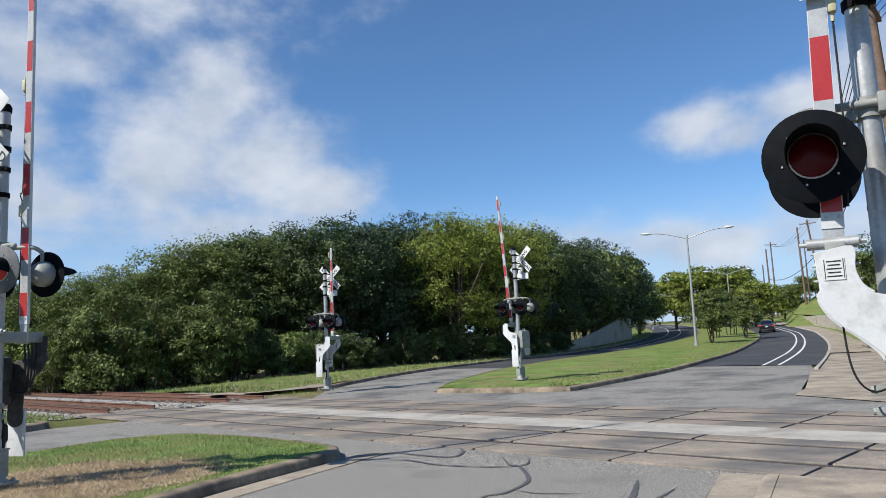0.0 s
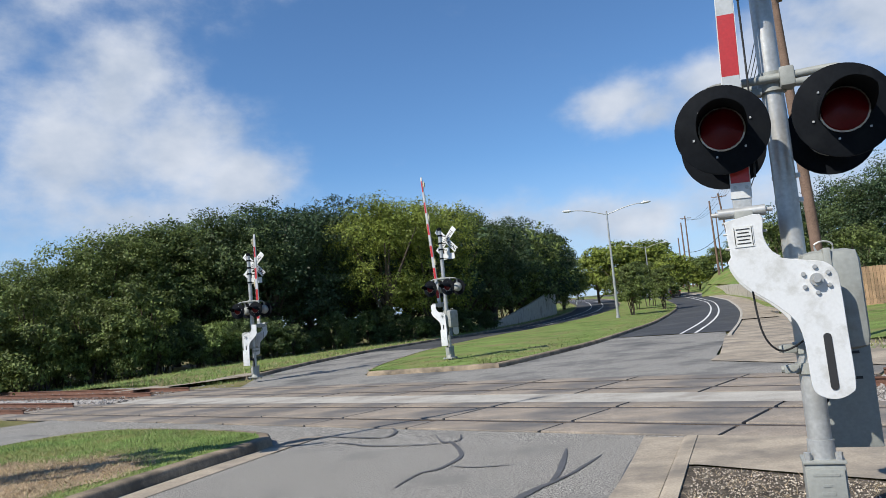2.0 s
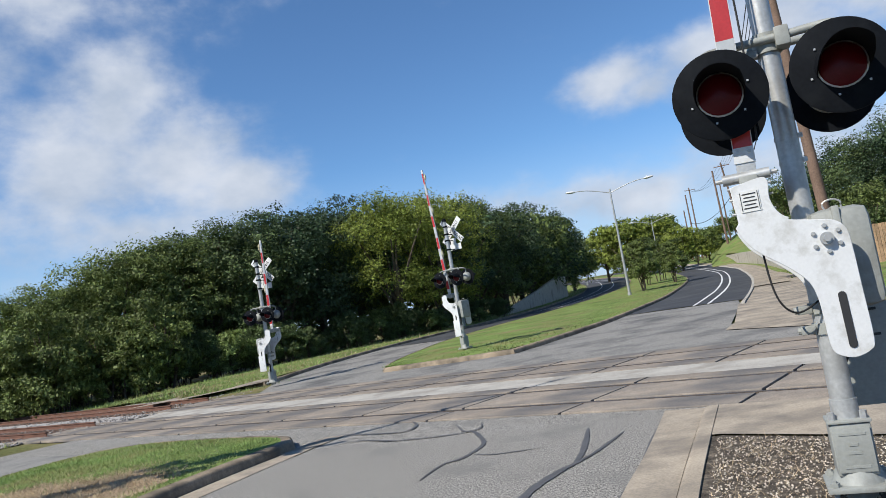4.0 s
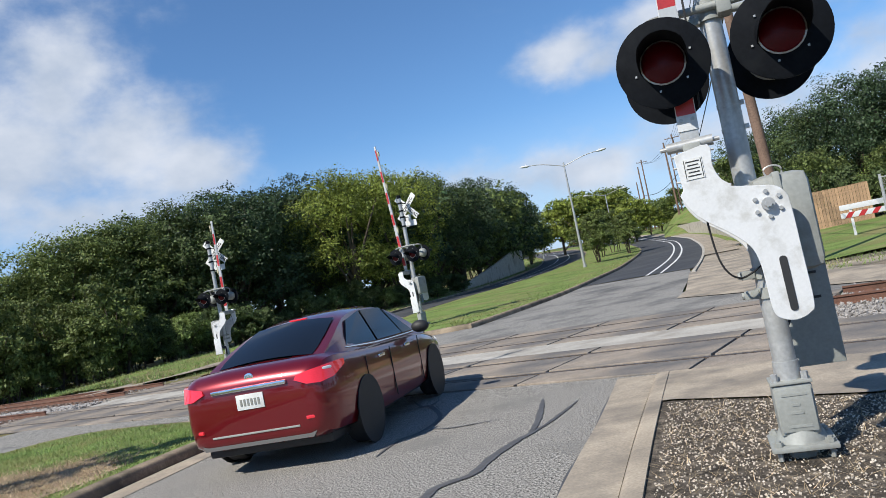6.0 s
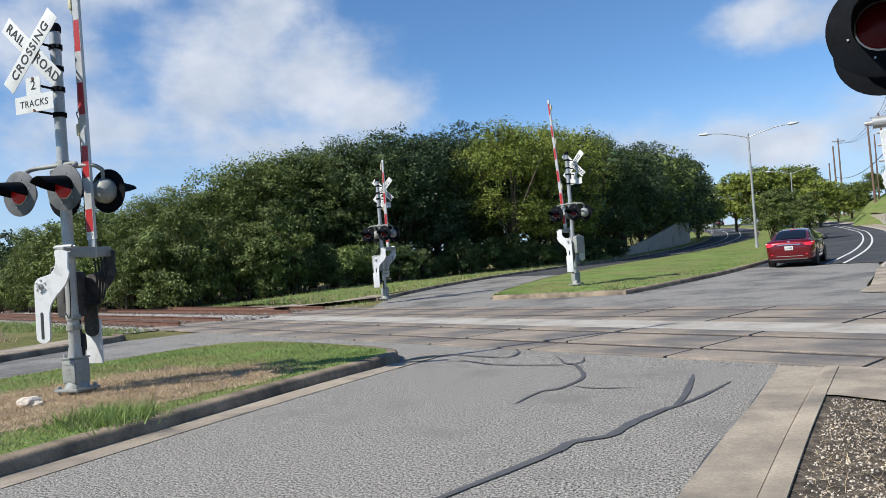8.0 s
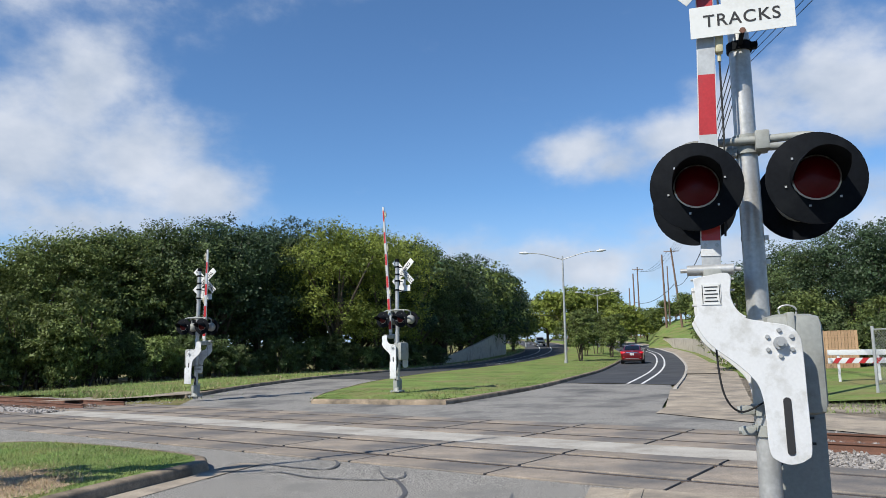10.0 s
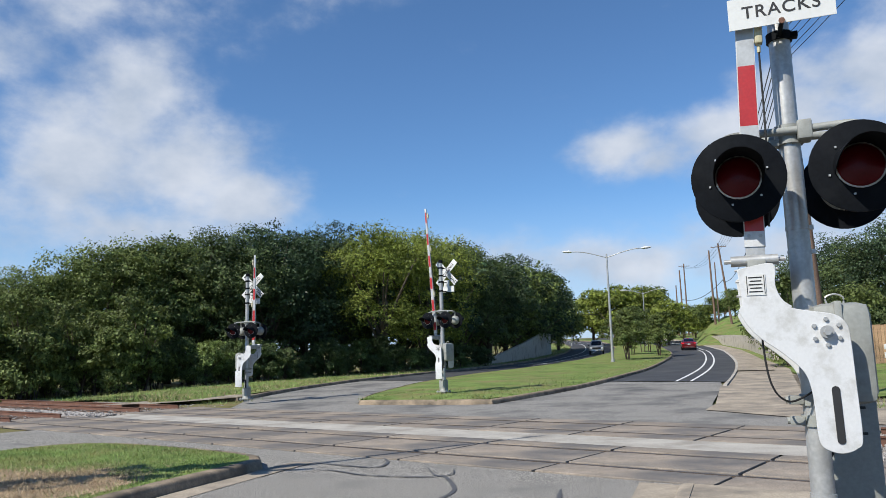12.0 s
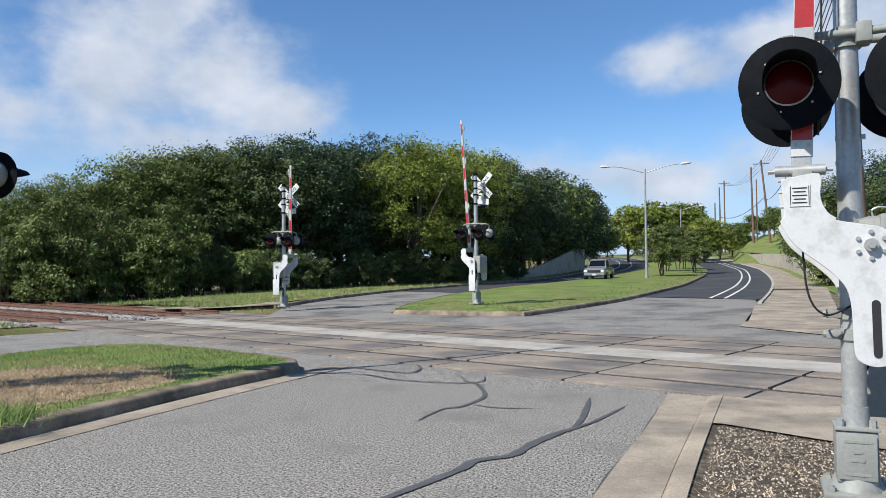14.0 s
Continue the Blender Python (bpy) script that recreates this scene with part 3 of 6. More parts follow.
# ---- crossing signals ----
def text_bm(text, size, m):
    """Flat lettering in the x-z plane of m, centred."""
    cu = bpy.data.curves.new("t", "FONT")
    cu.body, cu.size, cu.align_x, cu.align_y, cu.extrude = text, size, "CENTER", "CENTER", 0.0012
    cu.offset = 0.0015 * size / 0.15
    cu.space_character = 1.12
    ob = bpy.data.objects.new("t", cu)
    scene.collection.objects.link(ob)
    me = bpy.data.meshes.new_from_object(ob, depsgraph=bpy.context.evaluated_depsgraph_get())
    bpy.data.objects.remove(ob)
    bpy.data.curves.remove(cu)
    bm = bmesh.new()
    bm.from_mesh(me)
    bpy.data.meshes.remove(me)
    bmesh.ops.transform(bm, matrix=m @ pose(0, 0, 0, 90), verts=bm.verts)
    return bm


def rounded(outline, r=0.0, n=3):
    return [(v.x, v.y) for v in curve_pts([(x, z, 0) for x, z in outline], n)][:-1]


# the counterweight arm in its own x-z plane, round the pivot (for an arm that stands to the left)
PLATE = [(-0.553, 0.449), (-0.325, 0.479), (-0.318, 0.33), (-0.28, 0.225), (-0.20, 0.17), (-0.07, 0.14), (0.06, 0.112), (0.124, 0.045), (0.138, -0.068),
         (0.143, -0.35), (0.147, -0.68), (0.115, -0.75), (0.02, -0.785), (-0.075, -0.755), (-0.108, -0.69), (-0.115, -0.5), (-0.124, -0.37), (-0.16, -0.257), (-0.267, -0.143),
         (-0.40, -0.035), (-0.475, 0.05), (-0.53, 0.17), (-0.54, 0.31)]


PX = 0.07  # the pivot's offset from the mast
PLATE = [(0.905 * x, 0.905 * z) for x, z in PLATE]


def lamp(parent, x, y, z, turn, disc):
    m = pose(x, y, z, 0, 0, turn)
    ob = bmesh.new()
    q = m @ pose(0, 0.0, 0, 90)
    lathe(ob, [(0.155, 0.0), (0.165, -0.03), (0.16, -0.09), (0.12, -0.16), (0.06, -0.185), (0.0, -0.19)], q, 24)
    housing = part("signal_lamp", ob, GREYPAINT, parent, "dark round flashing-light unit with a hood")
    bm = bmesh.new()
    lathe(bm, [(0.288, -0.004), (0.288, 0.006), (0.28, 0.010), (0.0, 0.010)], q, 40)
    part("background", bm, disc, housing, "flat round dark background")
    bm = bmesh.new()
    lathe(bm, [(0.136, 0.012), (0.125, 0.03), (0.08, 0.045), (0.0, 0.052)], q, 24)
    # grey-disc lamps get the lens with sunlight painted into its red
    part("lens", bm, LENS_SUNLIT if disc == DISCGREY else LENS, housing, "dark red glass lens")
    bm = bmesh.new()
    seg, rings = 30, []
    for rr in (0.150, 0.145):
        for end in (0, 1):
            row = []
            for i in range(seg + 1):
                a = radians(-14 + 208 * i / seg)
                d = 0.012 + end * (0.015 + 0.36 * min(1.0, max(0.0, math.sin(a) + 0.22) * 1.25) ** 0.8)
                row.append(bm.verts.new(q @ Vector((rr * math.cos(a), rr * math.sin(a) - end * 0.1 * d, d))))
            rings.append(row)
    for a, b in ((0, 1), (3, 2), (1, 3)):
        for i in range(seg):
            bm.faces.new((rings[a][i], rings[a][i + 1], rings[b][i + 1], rings[b][i]))
    bmesh.ops.recalc_face_normals(bm, faces=bm.faces)
    part("hood", bm, BLACK, housing, "black sheet-metal hood")
    bm = bmesh.new()
    lathe(bm, [(0.138, 0.012), (0.142, 0.016), (0.138, 0.019)], q, 24)
    for i in range(6):
        a = radians(60 * i + 15)
        box(bm, q @ Vector((0.18 * math.cos(a), 0.18 * math.sin(a), 0.013)), (0.012, 0.012, 0.012), None)
    part("rim", bm, GALV, housing, "thin bright lens rim")
    return housing


def gate_signal(label, m, side, arm_len, lean=2.0, lamp_turn=(0, 0), sign_back=False, grimy=False, lamps=(-0.38, 0.38), arm_y=0.0, buck=4.36, count=3.86, pz=1.60):
    """side -1: the gate arm stands to the mast's left as drivers see it, +1: to its right."""
    sg = thing("crossing_signal", m, label, "crossing signal", "railway crossing signals")
    bm = bmesh.new()
    box(bm, (0, 0, 0.075), (0.39, 0.38, 0.035), None, 0.01)
    lathe(bm, [(0.16, 0.09), (0.13, 0.16), (0.11, 0.2), (0.0, 0.2)], Matrix.Identity(4), 12)
    for sx in (-1, 1):
        for sy in (-1, 1):
            tube(bm, (0.15 * sx, 0.145 * sy, 0.0), (0.15 * sx, 0.145 * sy, 0.13), 0.016, seg=6)
            tube(bm, (0.15 * sx, 0.145 * sy, 0.093), (0.15 * sx, 0.145 * sy, 0.118), 0.03, seg=6)
    tube(bm, (0, 0, -0.02), (0, 0, 0.06), 0.09, seg=12)
    part("base_flange", bm, GREYPAINT, sg)
    bm = bmesh.new()
    box(bm, (0, 0, 0.30), (0.235, 0.22, 0.32), None, 0.018)
    box(bm, (0, 0, 0.472), (0.25, 0.24, 0.02), None, 0.006)
    jb = part("junction_box", bm, GREYPAINT, sg, "grey cast junction box with raised bars of lettering")
    bm = bmesh.new()
    box(bm, (0, -0.117, 0.30), (0.21, 0.014, 0.27), None, 0.004)
    part("lid", bm, GREYPAINT, jb)
    for w, z in ((0.15, 0.40), (0.05, 0.335), (0.075, 0.285), (0.14, 0.20)):
        bm = bmesh.new()
        box(bm, (0, -0.126, z), (w, 0.004, 0.016))
        part("raised_bar", bm, GREYPAINT, jb)
    for sx in (-1, 1):
        bm = bmesh.new()
        tube(bm, (0.09 * sx, -0.08, 0.46), (0.09 * sx, -0.08, 0.53), 0.022, seg=6)
        part("bolt", bm, GALV, jb)
    bm = bmesh.new()
    tube(bm, (0, 0, 0.45), (0, 0, 0.60), 0.085, 0.078, 20)
    tube(bm, (0, 0, 0.58), (0, 0, 2.75), 0.071, 0.071, 24)
    tube(bm, (0, 0, 2.75), (0, 0, 4.72), 0.070, 0.067, 24)
    part("mast", bm, GALV, sg, "galvanised steel mast")
    bm = bmesh.new()
    lathe(bm, [(0.078, 4.68), (0.08, 4.75), (0.06, 4.79), (0.0, 4.81)], Matrix.Identity(4), 16)
    part("mast_cap", bm, BLACK, sg)
    for z in (2.28, 2.12):
        bm = bmesh.new()
        tube(bm, (0, 0, z), (0, 0, z + 0.025), 0.0745, seg=24)
        box(bm, (0.08, -0.01, z + 0.012), (0.03, 0.03, 0.03))
        part("band", bm, GALV, sg)
    # crossbuck
    yb = -0.37 if grimy or sign_back else -0.30
    for k, ang in enumerate((45, -45)):
        bm = bmesh.new()
        mm = pose(0, yb - 0.012 * (1 - k), buck, 0, -ang, 0)
        box(bm, (0, 0, 0), (1.16, 0.006, 0.215), None, 0.002)
        bmesh.ops.transform(bm, matrix=mm, verts=bm.verts)
        blade = part("crossbuck_blade", bm, SIGNWHITE, sg, "white crossbuck blade with black letters")
        if k == 0:
            words = [("CROSSING", 0)]
        else:
            words = [("RAIL", -0.345), ("ROAD", 0.345)]
        for word, x in words:
            part("lettering", text_bm(word, 0.165, mm @ pose(x, -0.006, 0)), INK, blade, "", False)
        if sign_back:
            bk = Matrix.Translation((0, yb + 0.006 - 0.012 * (1 - k), buck)) @ pose(0, 0, 0, 0, 0, 180) @ pose(0, 0, 0, 0, -45 if k else 45, 0)
            for word, x in ([("CROSSING", 0)] if k else [("RAIL", -0.345), ("ROAD", 0.345)]):
                part("lettering", text_bm(word, 0.165, bk @ pose(x, 0, 0)), INK, blade, "", False)
    bm = bmesh.new()
    plate(bm, [(-0.32, -0.215), (0.32, -0.215), (0.32, 0.0), (0.12, 0.0), (0.12, 0.22), (-0.12, 0.22), (-0.12, 0.0), (-0.32, 0.0)], 0.006, pose(0, yb, count))
    tp = part("track_count_sign", bm, SIGNWHITE, sg, "white T-shaped sign reading 2 TRACKS", False)
    part("lettering", text_bm("2", 0.17, pose(0, yb - 0.004, count + 0.115)), INK, tp, "", False)
    part("lettering", text_bm("TRACKS", 0.118, pose(0, yb - 0.004, count - 0.11)), INK, tp, "", False)
    bm = bmesh.new()
    for z in (count + 0.2, count - 0.2):
        bm = bmesh.new()
        tube(bm, (0, yb - 0.012, z), (0, yb - 0.002, z), 0.02, seg=8)
        part("rivet", bm, RUST, tp)
    for z in (buck + 0.14, buck - 0.14, count + 0.13, count - 0.2):
        bm = bmesh.new()
        tube(bm, (0, -0.05, z), (0, yb + 0.01, z), 0.016, seg=8)
        tube(bm, (0, 0, z - 0.03), (0, 0, z + 0.03), 0.083, seg=20)
        box(bm, (0.09, -0.02, z), (0.05, 0.06, 0.04), None, 0.006)
        part("sign_bracket", bm, BLACK, sg)
    # crossarm with four lamps
    bm = bmesh.new()
    hose(bm, curve_pts([(-0.42, -0.24, 2.86), (-0.36, -0.14, 2.925), (-0.1, -0.10, 2.935), (0.1, -0.10, 2.935), (0.36, -0.14, 2.925), (0.42, -0.24, 2.86)], 5), 0.027, 10)
    hose(bm, curve_pts([(-0.42, 0.24, 2.86), (-0.36, 0.14, 2.925), (-0.1, 0.10, 2.935), (0.1, 0.10, 2.935), (0.36, 0.14, 2.925), (0.42, 0.24, 2.86)], 5), 0.027, 10)
    part("crossarm", bm, GREYPAINT, sg, "grey pipe crossarm")
    bm = bmesh.new()
    box(bm, (0.09, -0.06, 2.93), (0.09, 0.16, 0.13), None, 0.015)
    tube(bm, (0, 0, 2.86), (0, 0, 2.99), 0.088, seg=20)
    box(bm, (-0.1, -0.03, 2.87), (0.07, 0.09, 0.05), None, 0.01)
    part("clamp", bm, GREYPAINT, sg)
    for x in lamps:
        # front discs are grey on the grimy signal, black on the others
        lamp(sg, x, -0.34, 2.60, lamp_turn[0], DISCGREY if grimy else BLACK)
        lamp(sg, x, 0.34, 2.60, 180 + lamp_turn[1], BLACK)
        for sy in (-1, 1):
            bm = bmesh.new()
            tube(bm, (x * 1.08, 0.24 * sy, 2.87), (x * 1.05, 0.25 * sy, 2.62), 0.022, seg=8)
            part("lamp_hanger", bm, GREYPAINT, sg)
    # gate mechanism and counterweight arms
    s = -side
    flip = Matrix.Diagonal((s, 1, 1, 1))
    bm = bmesh.new()
    box(bm, ((0.20 if grimy else 0.175) * s, 0.18 if grimy else 0.02, pz - 0.13), (0.30 if grimy else 0.34, 0.26 if grimy else 0.5, 0.62), None, 0.075)
    mech = part("gate_mechanism", bm, DARKSTEEL if grimy else GREYPAINT, sg, "dark grimy gate motor housing" if grimy else "grey rounded gate motor housing")
    bm = bmesh.new()
    box(bm, ((0.20 if grimy else 0.16) * s, 0.18 if grimy else 0.02, pz - 0.02), (0.045, 0.275 if grimy else 0.52, 0.42), None, 0.01)
    part("cover_strap", bm, DARKSTEEL if grimy else GREYPAINT, mech)
    bm = bmesh.new()
    hose(bm, curve_pts([(0.12 * s, -0.1, pz + 0.17), (0.11 * s, -0.1, pz + 0.22), (0.16 * s, -0.1, pz + 0.24), (0.21 * s, -0.1, pz + 0.22), (0.21 * s, -0.1, pz + 0.17)], 4), 0.006, 6)
    part("lifting_ring", bm, GALV, mech)
    bm = bmesh.new()
    for z in (pz - 0.42, pz - 0.55):
        tube(bm, (0, 0, z - 0.035), (0, 0, z + 0.035), 0.086, seg=20)
        box(bm, (-0.11 * s, -0.04, z), (0.09, 0.06, 0.055), None, 0.01)
        tube(bm, (-0.17 * s, -0.04, z), (-0.06 * s, -0.04, z), 0.022, seg=8)
    part("mast_clamp", bm, GREYPAINT, sg, "grey mast clamps with bolts")
    for y, nm in ((-0.37, "front"), (0.37, "rear")):
        bm = bmesh.new()
        outline = [((x + (0.03 if z > 0.16 else 0.0)) * s + PX * s, z) for x, z in rounded(PLATE, 0, 4)]
        if s < 0:
            outline = outline[::-1]
        plate(bm, outline, 0.022, pose(0, y, pz))
        bmesh.ops.bevel(bm, geom=[e for e in bm.edges if e.is_manifold and e.calc_face_angle(0) > 1.0], offset=0.003, segments=1, affect="EDGES")
        cw = part("counterweight_arm", bm, DARKSTEEL if grimy and y > 0 else WHITE, sg, "S-shaped counterweight arm with a slot")
        fy = y - 0.014 if y < 0 else y + 0.014
        # the arm is uncut: a dark plate gives the slot's shade
        bm = bmesh.new()
        sl = [(PX + 0.016 + 0.022 * math.cos(radians(a)), -0.34 + 0.020 * math.sin(radians(a))) for a in range(0, 181, 30)]
        sl += [(PX + 0.020 + 0.022 * math.cos(radians(a)), -0.635 + 0.020 * math.sin(radians(a))) for a in range(180, 361, 30)]
        plate(bm, [(x * s, z) for x, z in sl], 0.004, pose(0, fy, pz))
        part("slot", bm, PLASTIC, cw, "thin dark plate standing in for a shaded slot")
        bm = bmesh.new()
        dy = -1 if y < 0 else 1
        tube(bm, (PX * s, y, pz), (PX * s, y + dy * 0.045, pz), 0.038, seg=16)
        tube(bm, (PX * s, y, pz), (PX * s, y + dy * 0.065, pz), 0.022, seg=6)
        for i in range(6):
            a = radians(60 * i + 30)
            p = Vector((PX * s + 0.077 * math.cos(a), y, pz + 0.077 * math.sin(a)))
            tube(bm, p, p + Vector((0, dy * 0.026, 0)), 0.016, 0.012, 10)
        part("pivot_bolt", bm, GALV, cw, "bright pivot hub with six bolts")
        if y < 0 and not grimy:
            bm = bmesh.new()
            box(bm, (-0.30 * s, fy - 0.001, pz + 0.305), (0.115, 0.003, 0.13))
            lb = part("label_plate", bm, SIGNWHITE, cw, "white maker's label with thin black bars", False)
            for k in range(5):
                bm = bmesh.new()
                box(bm, (-0.30 * s, fy - 0.0035, pz + 0.35 - 0.022 * k), (0.08 - 0.015 * (k % 2), 0.002, 0.007))
                part("bar", bm, INK, lb, "", False)
            for x in (-0.35, -0.25):
                bm = bmesh.new()
                box(bm, (x * s, fy - 0.0035, pz + 0.305), (0.004, 0.002, 0.115))
                part("bar", bm, INK, lb, "", False)
        if y > 0:
            bm = bmesh.new()
            sign_like = sign_back or grimy
            box(bm, ((PX + (0.02 if sign_like else 0.14)) * s, y + 0.03, pz - (0.78 if sign_like else 0.78)), (0.27 if sign_like else 0.40, 0.03, 0.58 if sign_like else 0.70), None, 0.006)
            w = part("counterweight", bm, WHITE if sign_like else GREYPAINT, cw, "plain steel counterweight plate")
            # black strips on the solid plate stand in for shaded slots
            for z in (pz - 0.40, pz - 0.57):
                bm = bmesh.new()
                box(bm, ((PX + 0.22) * s, y + 0.012, z - 0.1), (0.10, 0.006, 0.018))
                part("slot", bm, PLASTIC, w)
    # stub bolts along the near arm's edge
    for z in (0.40, 0.33, 0.24):
        for x in (-0.505, -0.285):
            bm = bmesh.new()
            tube(bm, ((x + PX + 0.02) * s, -0.345, pz + z), ((x + PX + 0.055) * s, -0.345, pz + z), 0.008, seg=6)
            part("edge_bolt", bm, GALV, sg)
    ax = (-0.352 + PX) * s
    bm = bmesh.new()
    box(bm, (ax, 0, pz + 0.40), (0.11, 0.76, 0.13), None, 0.012)
    beam = part("arm_beam", bm, GREYPAINT, sg, "weathered steel beam that carries the gate arm")
    bm = bmesh.new()
    tube(bm, (ax - 0.15, -0.30, pz + 0.465), (ax + 0.13, -0.30, pz + 0.465), 0.034, seg=14)
    tube(bm, (ax - 0.19, -0.30, pz + 0.465), (ax + 0.17, -0.30, pz + 0.465), 0.014, seg=8)
    part("hinge_pin", bm, GALV, beam)
    # gate arm
    base = Matrix.Translation((ax, arm_y, pz + 0.44)) @ pose(0, 0, 0, 0, lean * side)
    bm = bmesh.new()
    box(bm, (0, 0, 0.06), (0.115, 0.03, 0.36), None, 0.004)
    for x in (-0.035, 0.035):
        for z in (-0.06, 0.19):
            tube(bm, (x, -0.03, z), (x, 0.0, z), 0.013, seg=6)
    bmesh.ops.transform(bm, matrix=base, verts=bm.verts)
    part("arm_bracket", bm, GALV, sg)
    bm = bmesh.new()
    prof = [(0.0625, 0.12), (0.032, arm_len)]
    v = []
    for w, z in prof:
        v.append([bm.verts.new(base @ Vector((x, y, z))) for x, y in ((-w, -0.022), (w, -0.022), (w, 0.022), (-w, 0.022))])
    for i in range(4):
        j = (i + 1) % 4
        bm.faces.new((v[0][i], v[0][j], v[1][j], v[1][i]))
    bm.faces.new(v[0][::-1])
    bm.faces.new(v[1])
    bmesh.ops.recalc_face_normals(bm, faces=bm.faces)
    arm = part("gate_arm", bm, ARMWHITE, sg, "raised gate arm with red and white stripes", False)
    z, k = 0.22, 0
    while z < arm_len - 0.2:
        z1 = min(z + (0.29 if k == 0 else 0.41), arm_len - 0.01)
        for mate, on in ((REDSTRIPE, k % 2 == 0), (ARMGREY, k % 2 == 1)):
            if not on:
                continue
            bm = bmesh.new()
            rows = []
            for zz in (z, z1):
                w = 0.0625 + (0.032 - 0.0625) * (zz - 0.3) / (arm_len - 0.3) - 0.006
                rows.append([bm.verts.new(base @ Vector((x, y, zz))) for x, y in ((-w, -0.0245), (w, -0.0245), (w, 0.0245), (-w, 0.0245))])
            for i in range(4):
                j = (i + 1) % 4
                bm.faces.new((rows[0][i], rows[0][j], rows[1][j], rows[1][i]))
            bm.faces.new(rows[0][::-1])
            bm.faces.new(rows[1])
            bmesh.ops.recalc_face_normals(bm, faces=bm.faces)
            part("stripe", bm, mate, arm, "", False)
        z, k = z1, k + 1
    for z in (1.55, 3.2, 4.8, arm_len - 0.3):
        if z > arm_len - 0.2:
            continue
        bm = bmesh.new()
        w = 0.075 * s * -1
        box(bm, (0.085 * s, 0.0, z), (0.05, 0.07, 0.15), None, 0.015)
        tube(bm, (0.085 * s, 0, z - 0.13), (0.085 * s, 0, z + 0.13), 0.012, seg=8)
        bmesh.ops.transform(bm, matrix=base, verts=bm.verts)
        part("arm_lamp", bm, YELLOWED, arm, "small yellowed arm lamp case")
    bm = bmesh.new()
    pts = [(0.09 * s, 0.0, 0.25), (0.10 * s, 0.01, 0.8), (0.085 * s, 0.0, 1.42)]
    hose(bm, [base @ Vector(p) for p in curve_pts(pts, 6)], 0.007, 6)
    pts = [(0.085 * s, 0.0, 1.68), (0.12 * s, 0.0, 1.78), (0.08 * s, 0.0, 1.9), (0.07 * s, 0.0, 3.05)]
    hose(bm, [base @ Vector(p) for p in curve_pts(pts, 6)], 0.007, 6)
    part("cable", bm, RUBBER, arm)
    bm = bmesh.new()
    hose(bm, curve_pts([(ax + 0.06 * s, -0.28, pz + 0.35), (ax + 0.0, -0.28, pz + 0.1), (ax + 0.02 * s, -0.26, pz - 0.28), (ax + 0.12 * s, -0.2, pz - 0.42), (0.0, -0.1, pz - 0.36)], 8), 0.0065, 8)
    part("cable", bm, RUBBER, sg, "sagging black cable")
    for k in range(4 if grimy else 0):
        bm = bmesh.new()
        hose(bm, curve_pts([(ax + 0.02 * s * k, 0.30 - 0.04 * k, pz + 0.36), (ax + 0.06 * s, 0.36 - 0.05 * k, pz + 0.05), (ax + (0.12 + 0.03 * k) * s, 0.33, pz - 0.25), (0.05 * s, 0.24, pz - 0.30 + 0.05 * k)], 6), 0.012, 6)
        part("cable", bm, RUBBER, sg)
    bm = bmesh.new()
    hose(bm, curve_pts([(0.20 * s, 0.25, pz - 0.3), (0.16 * s, 0.24, pz - 0.6), (0.03 * s, 0.18, pz - 0.85), (-0.03 * s, 0.12, 0.75), (-0.02 * s, 0.1, 0.47)], 8), 0.028, 10)
    part("conduit", bm, RUBBER, sg, "flexible black conduit")
    return sg


YELLOWED = mat("yellowed_plastic", (0.50, 0.46, 0.30), 0.5, var=0.12, scale=8, fine=50, bump=0.05)
gate_signal("tall silver railway crossing signal by the gravel bed, gate raised", pose(2.125, 5.745, 0.04, 0, 0, -16), -1, 7.6, -2.0, lamps=(-0.345, 0.35), arm_y=-0.23, buck=4.32, count=3.82)
gate_signal("silver railway crossing signal on the grass island, gate raised", pose(-6.83, 8.74, 0.135, 0, 0, -6), 1, 7.6, -0.2, grimy=True, pz=1.41, arm_y=0.12, buck=4.34, count=3.80)
gate_signal("silver railway crossing signal on the far median, gate raised", pose(-2.13, 27.45, h(-2.13, 27.45) + 0.16, 0, 0, 180 - 30), 1, 4.75, 4.0, sign_back=True)
gate_signal("silver railway crossing signal by the dark trees, gate raised", pose(-9.64, 28.3, h(-10, 28.3) + 0.12, 0, 0, 180 - 12), -1, 3.45, 0.5, sign_back=True)

# ---- tracks ----
RAILS = (10.33, 11.80, 14.43, 15.90)
U_R, U_L = -1.0, 22.6


def rail_bm(s, u0, u1, top=0.004):
    bm = bmesh.new()
    prof = [(-0.07, -0.16), (0.07, -0.16), (0.07, -0.145), (0.012, -0.12), (0.012, -0.045), (0.036, -0.03), (0.036, -0.003), (-0.036, -0.003), (-0.036, -0.03), (-0.012, -0.045), (-0.012, -0.12), (-0.07, -0.145)]
    ends = []
    for u in (u0, u1):
        ends.append([bm.verts.new((*st(s + d, u), z + top)) for d, z in prof])
    n = len(prof)
    for i in range(n):
        j = (i + 1) % n
        bm.faces.new((ends[0][i], ends[0][j], ends[1][j], ends[1][i]))
    bm.faces.new(ends[0][::-1])
    bm.faces.new(ends[1])
    bmesh.ops.recalc_face_normals(bm, faces=bm.faces)
    return bm


for k, s in enumerate(RAILS):
    tagged(mesh_ob("rail", rail_bm(s, -70 if k < 2 else 2.6, 24.35, 0.012 if k < 2 else 0.018), WORNRAIL), "rusty steel rail with a worn brown running face", "rail", "rails of the two tracks")
for s in RAILS:
    tagged(mesh_ob("rail", rail_bm(s, 24.4, 250, 0.14), RUST), "rusty steel rail on the open ballast", "rail", "rails of the two tracks")
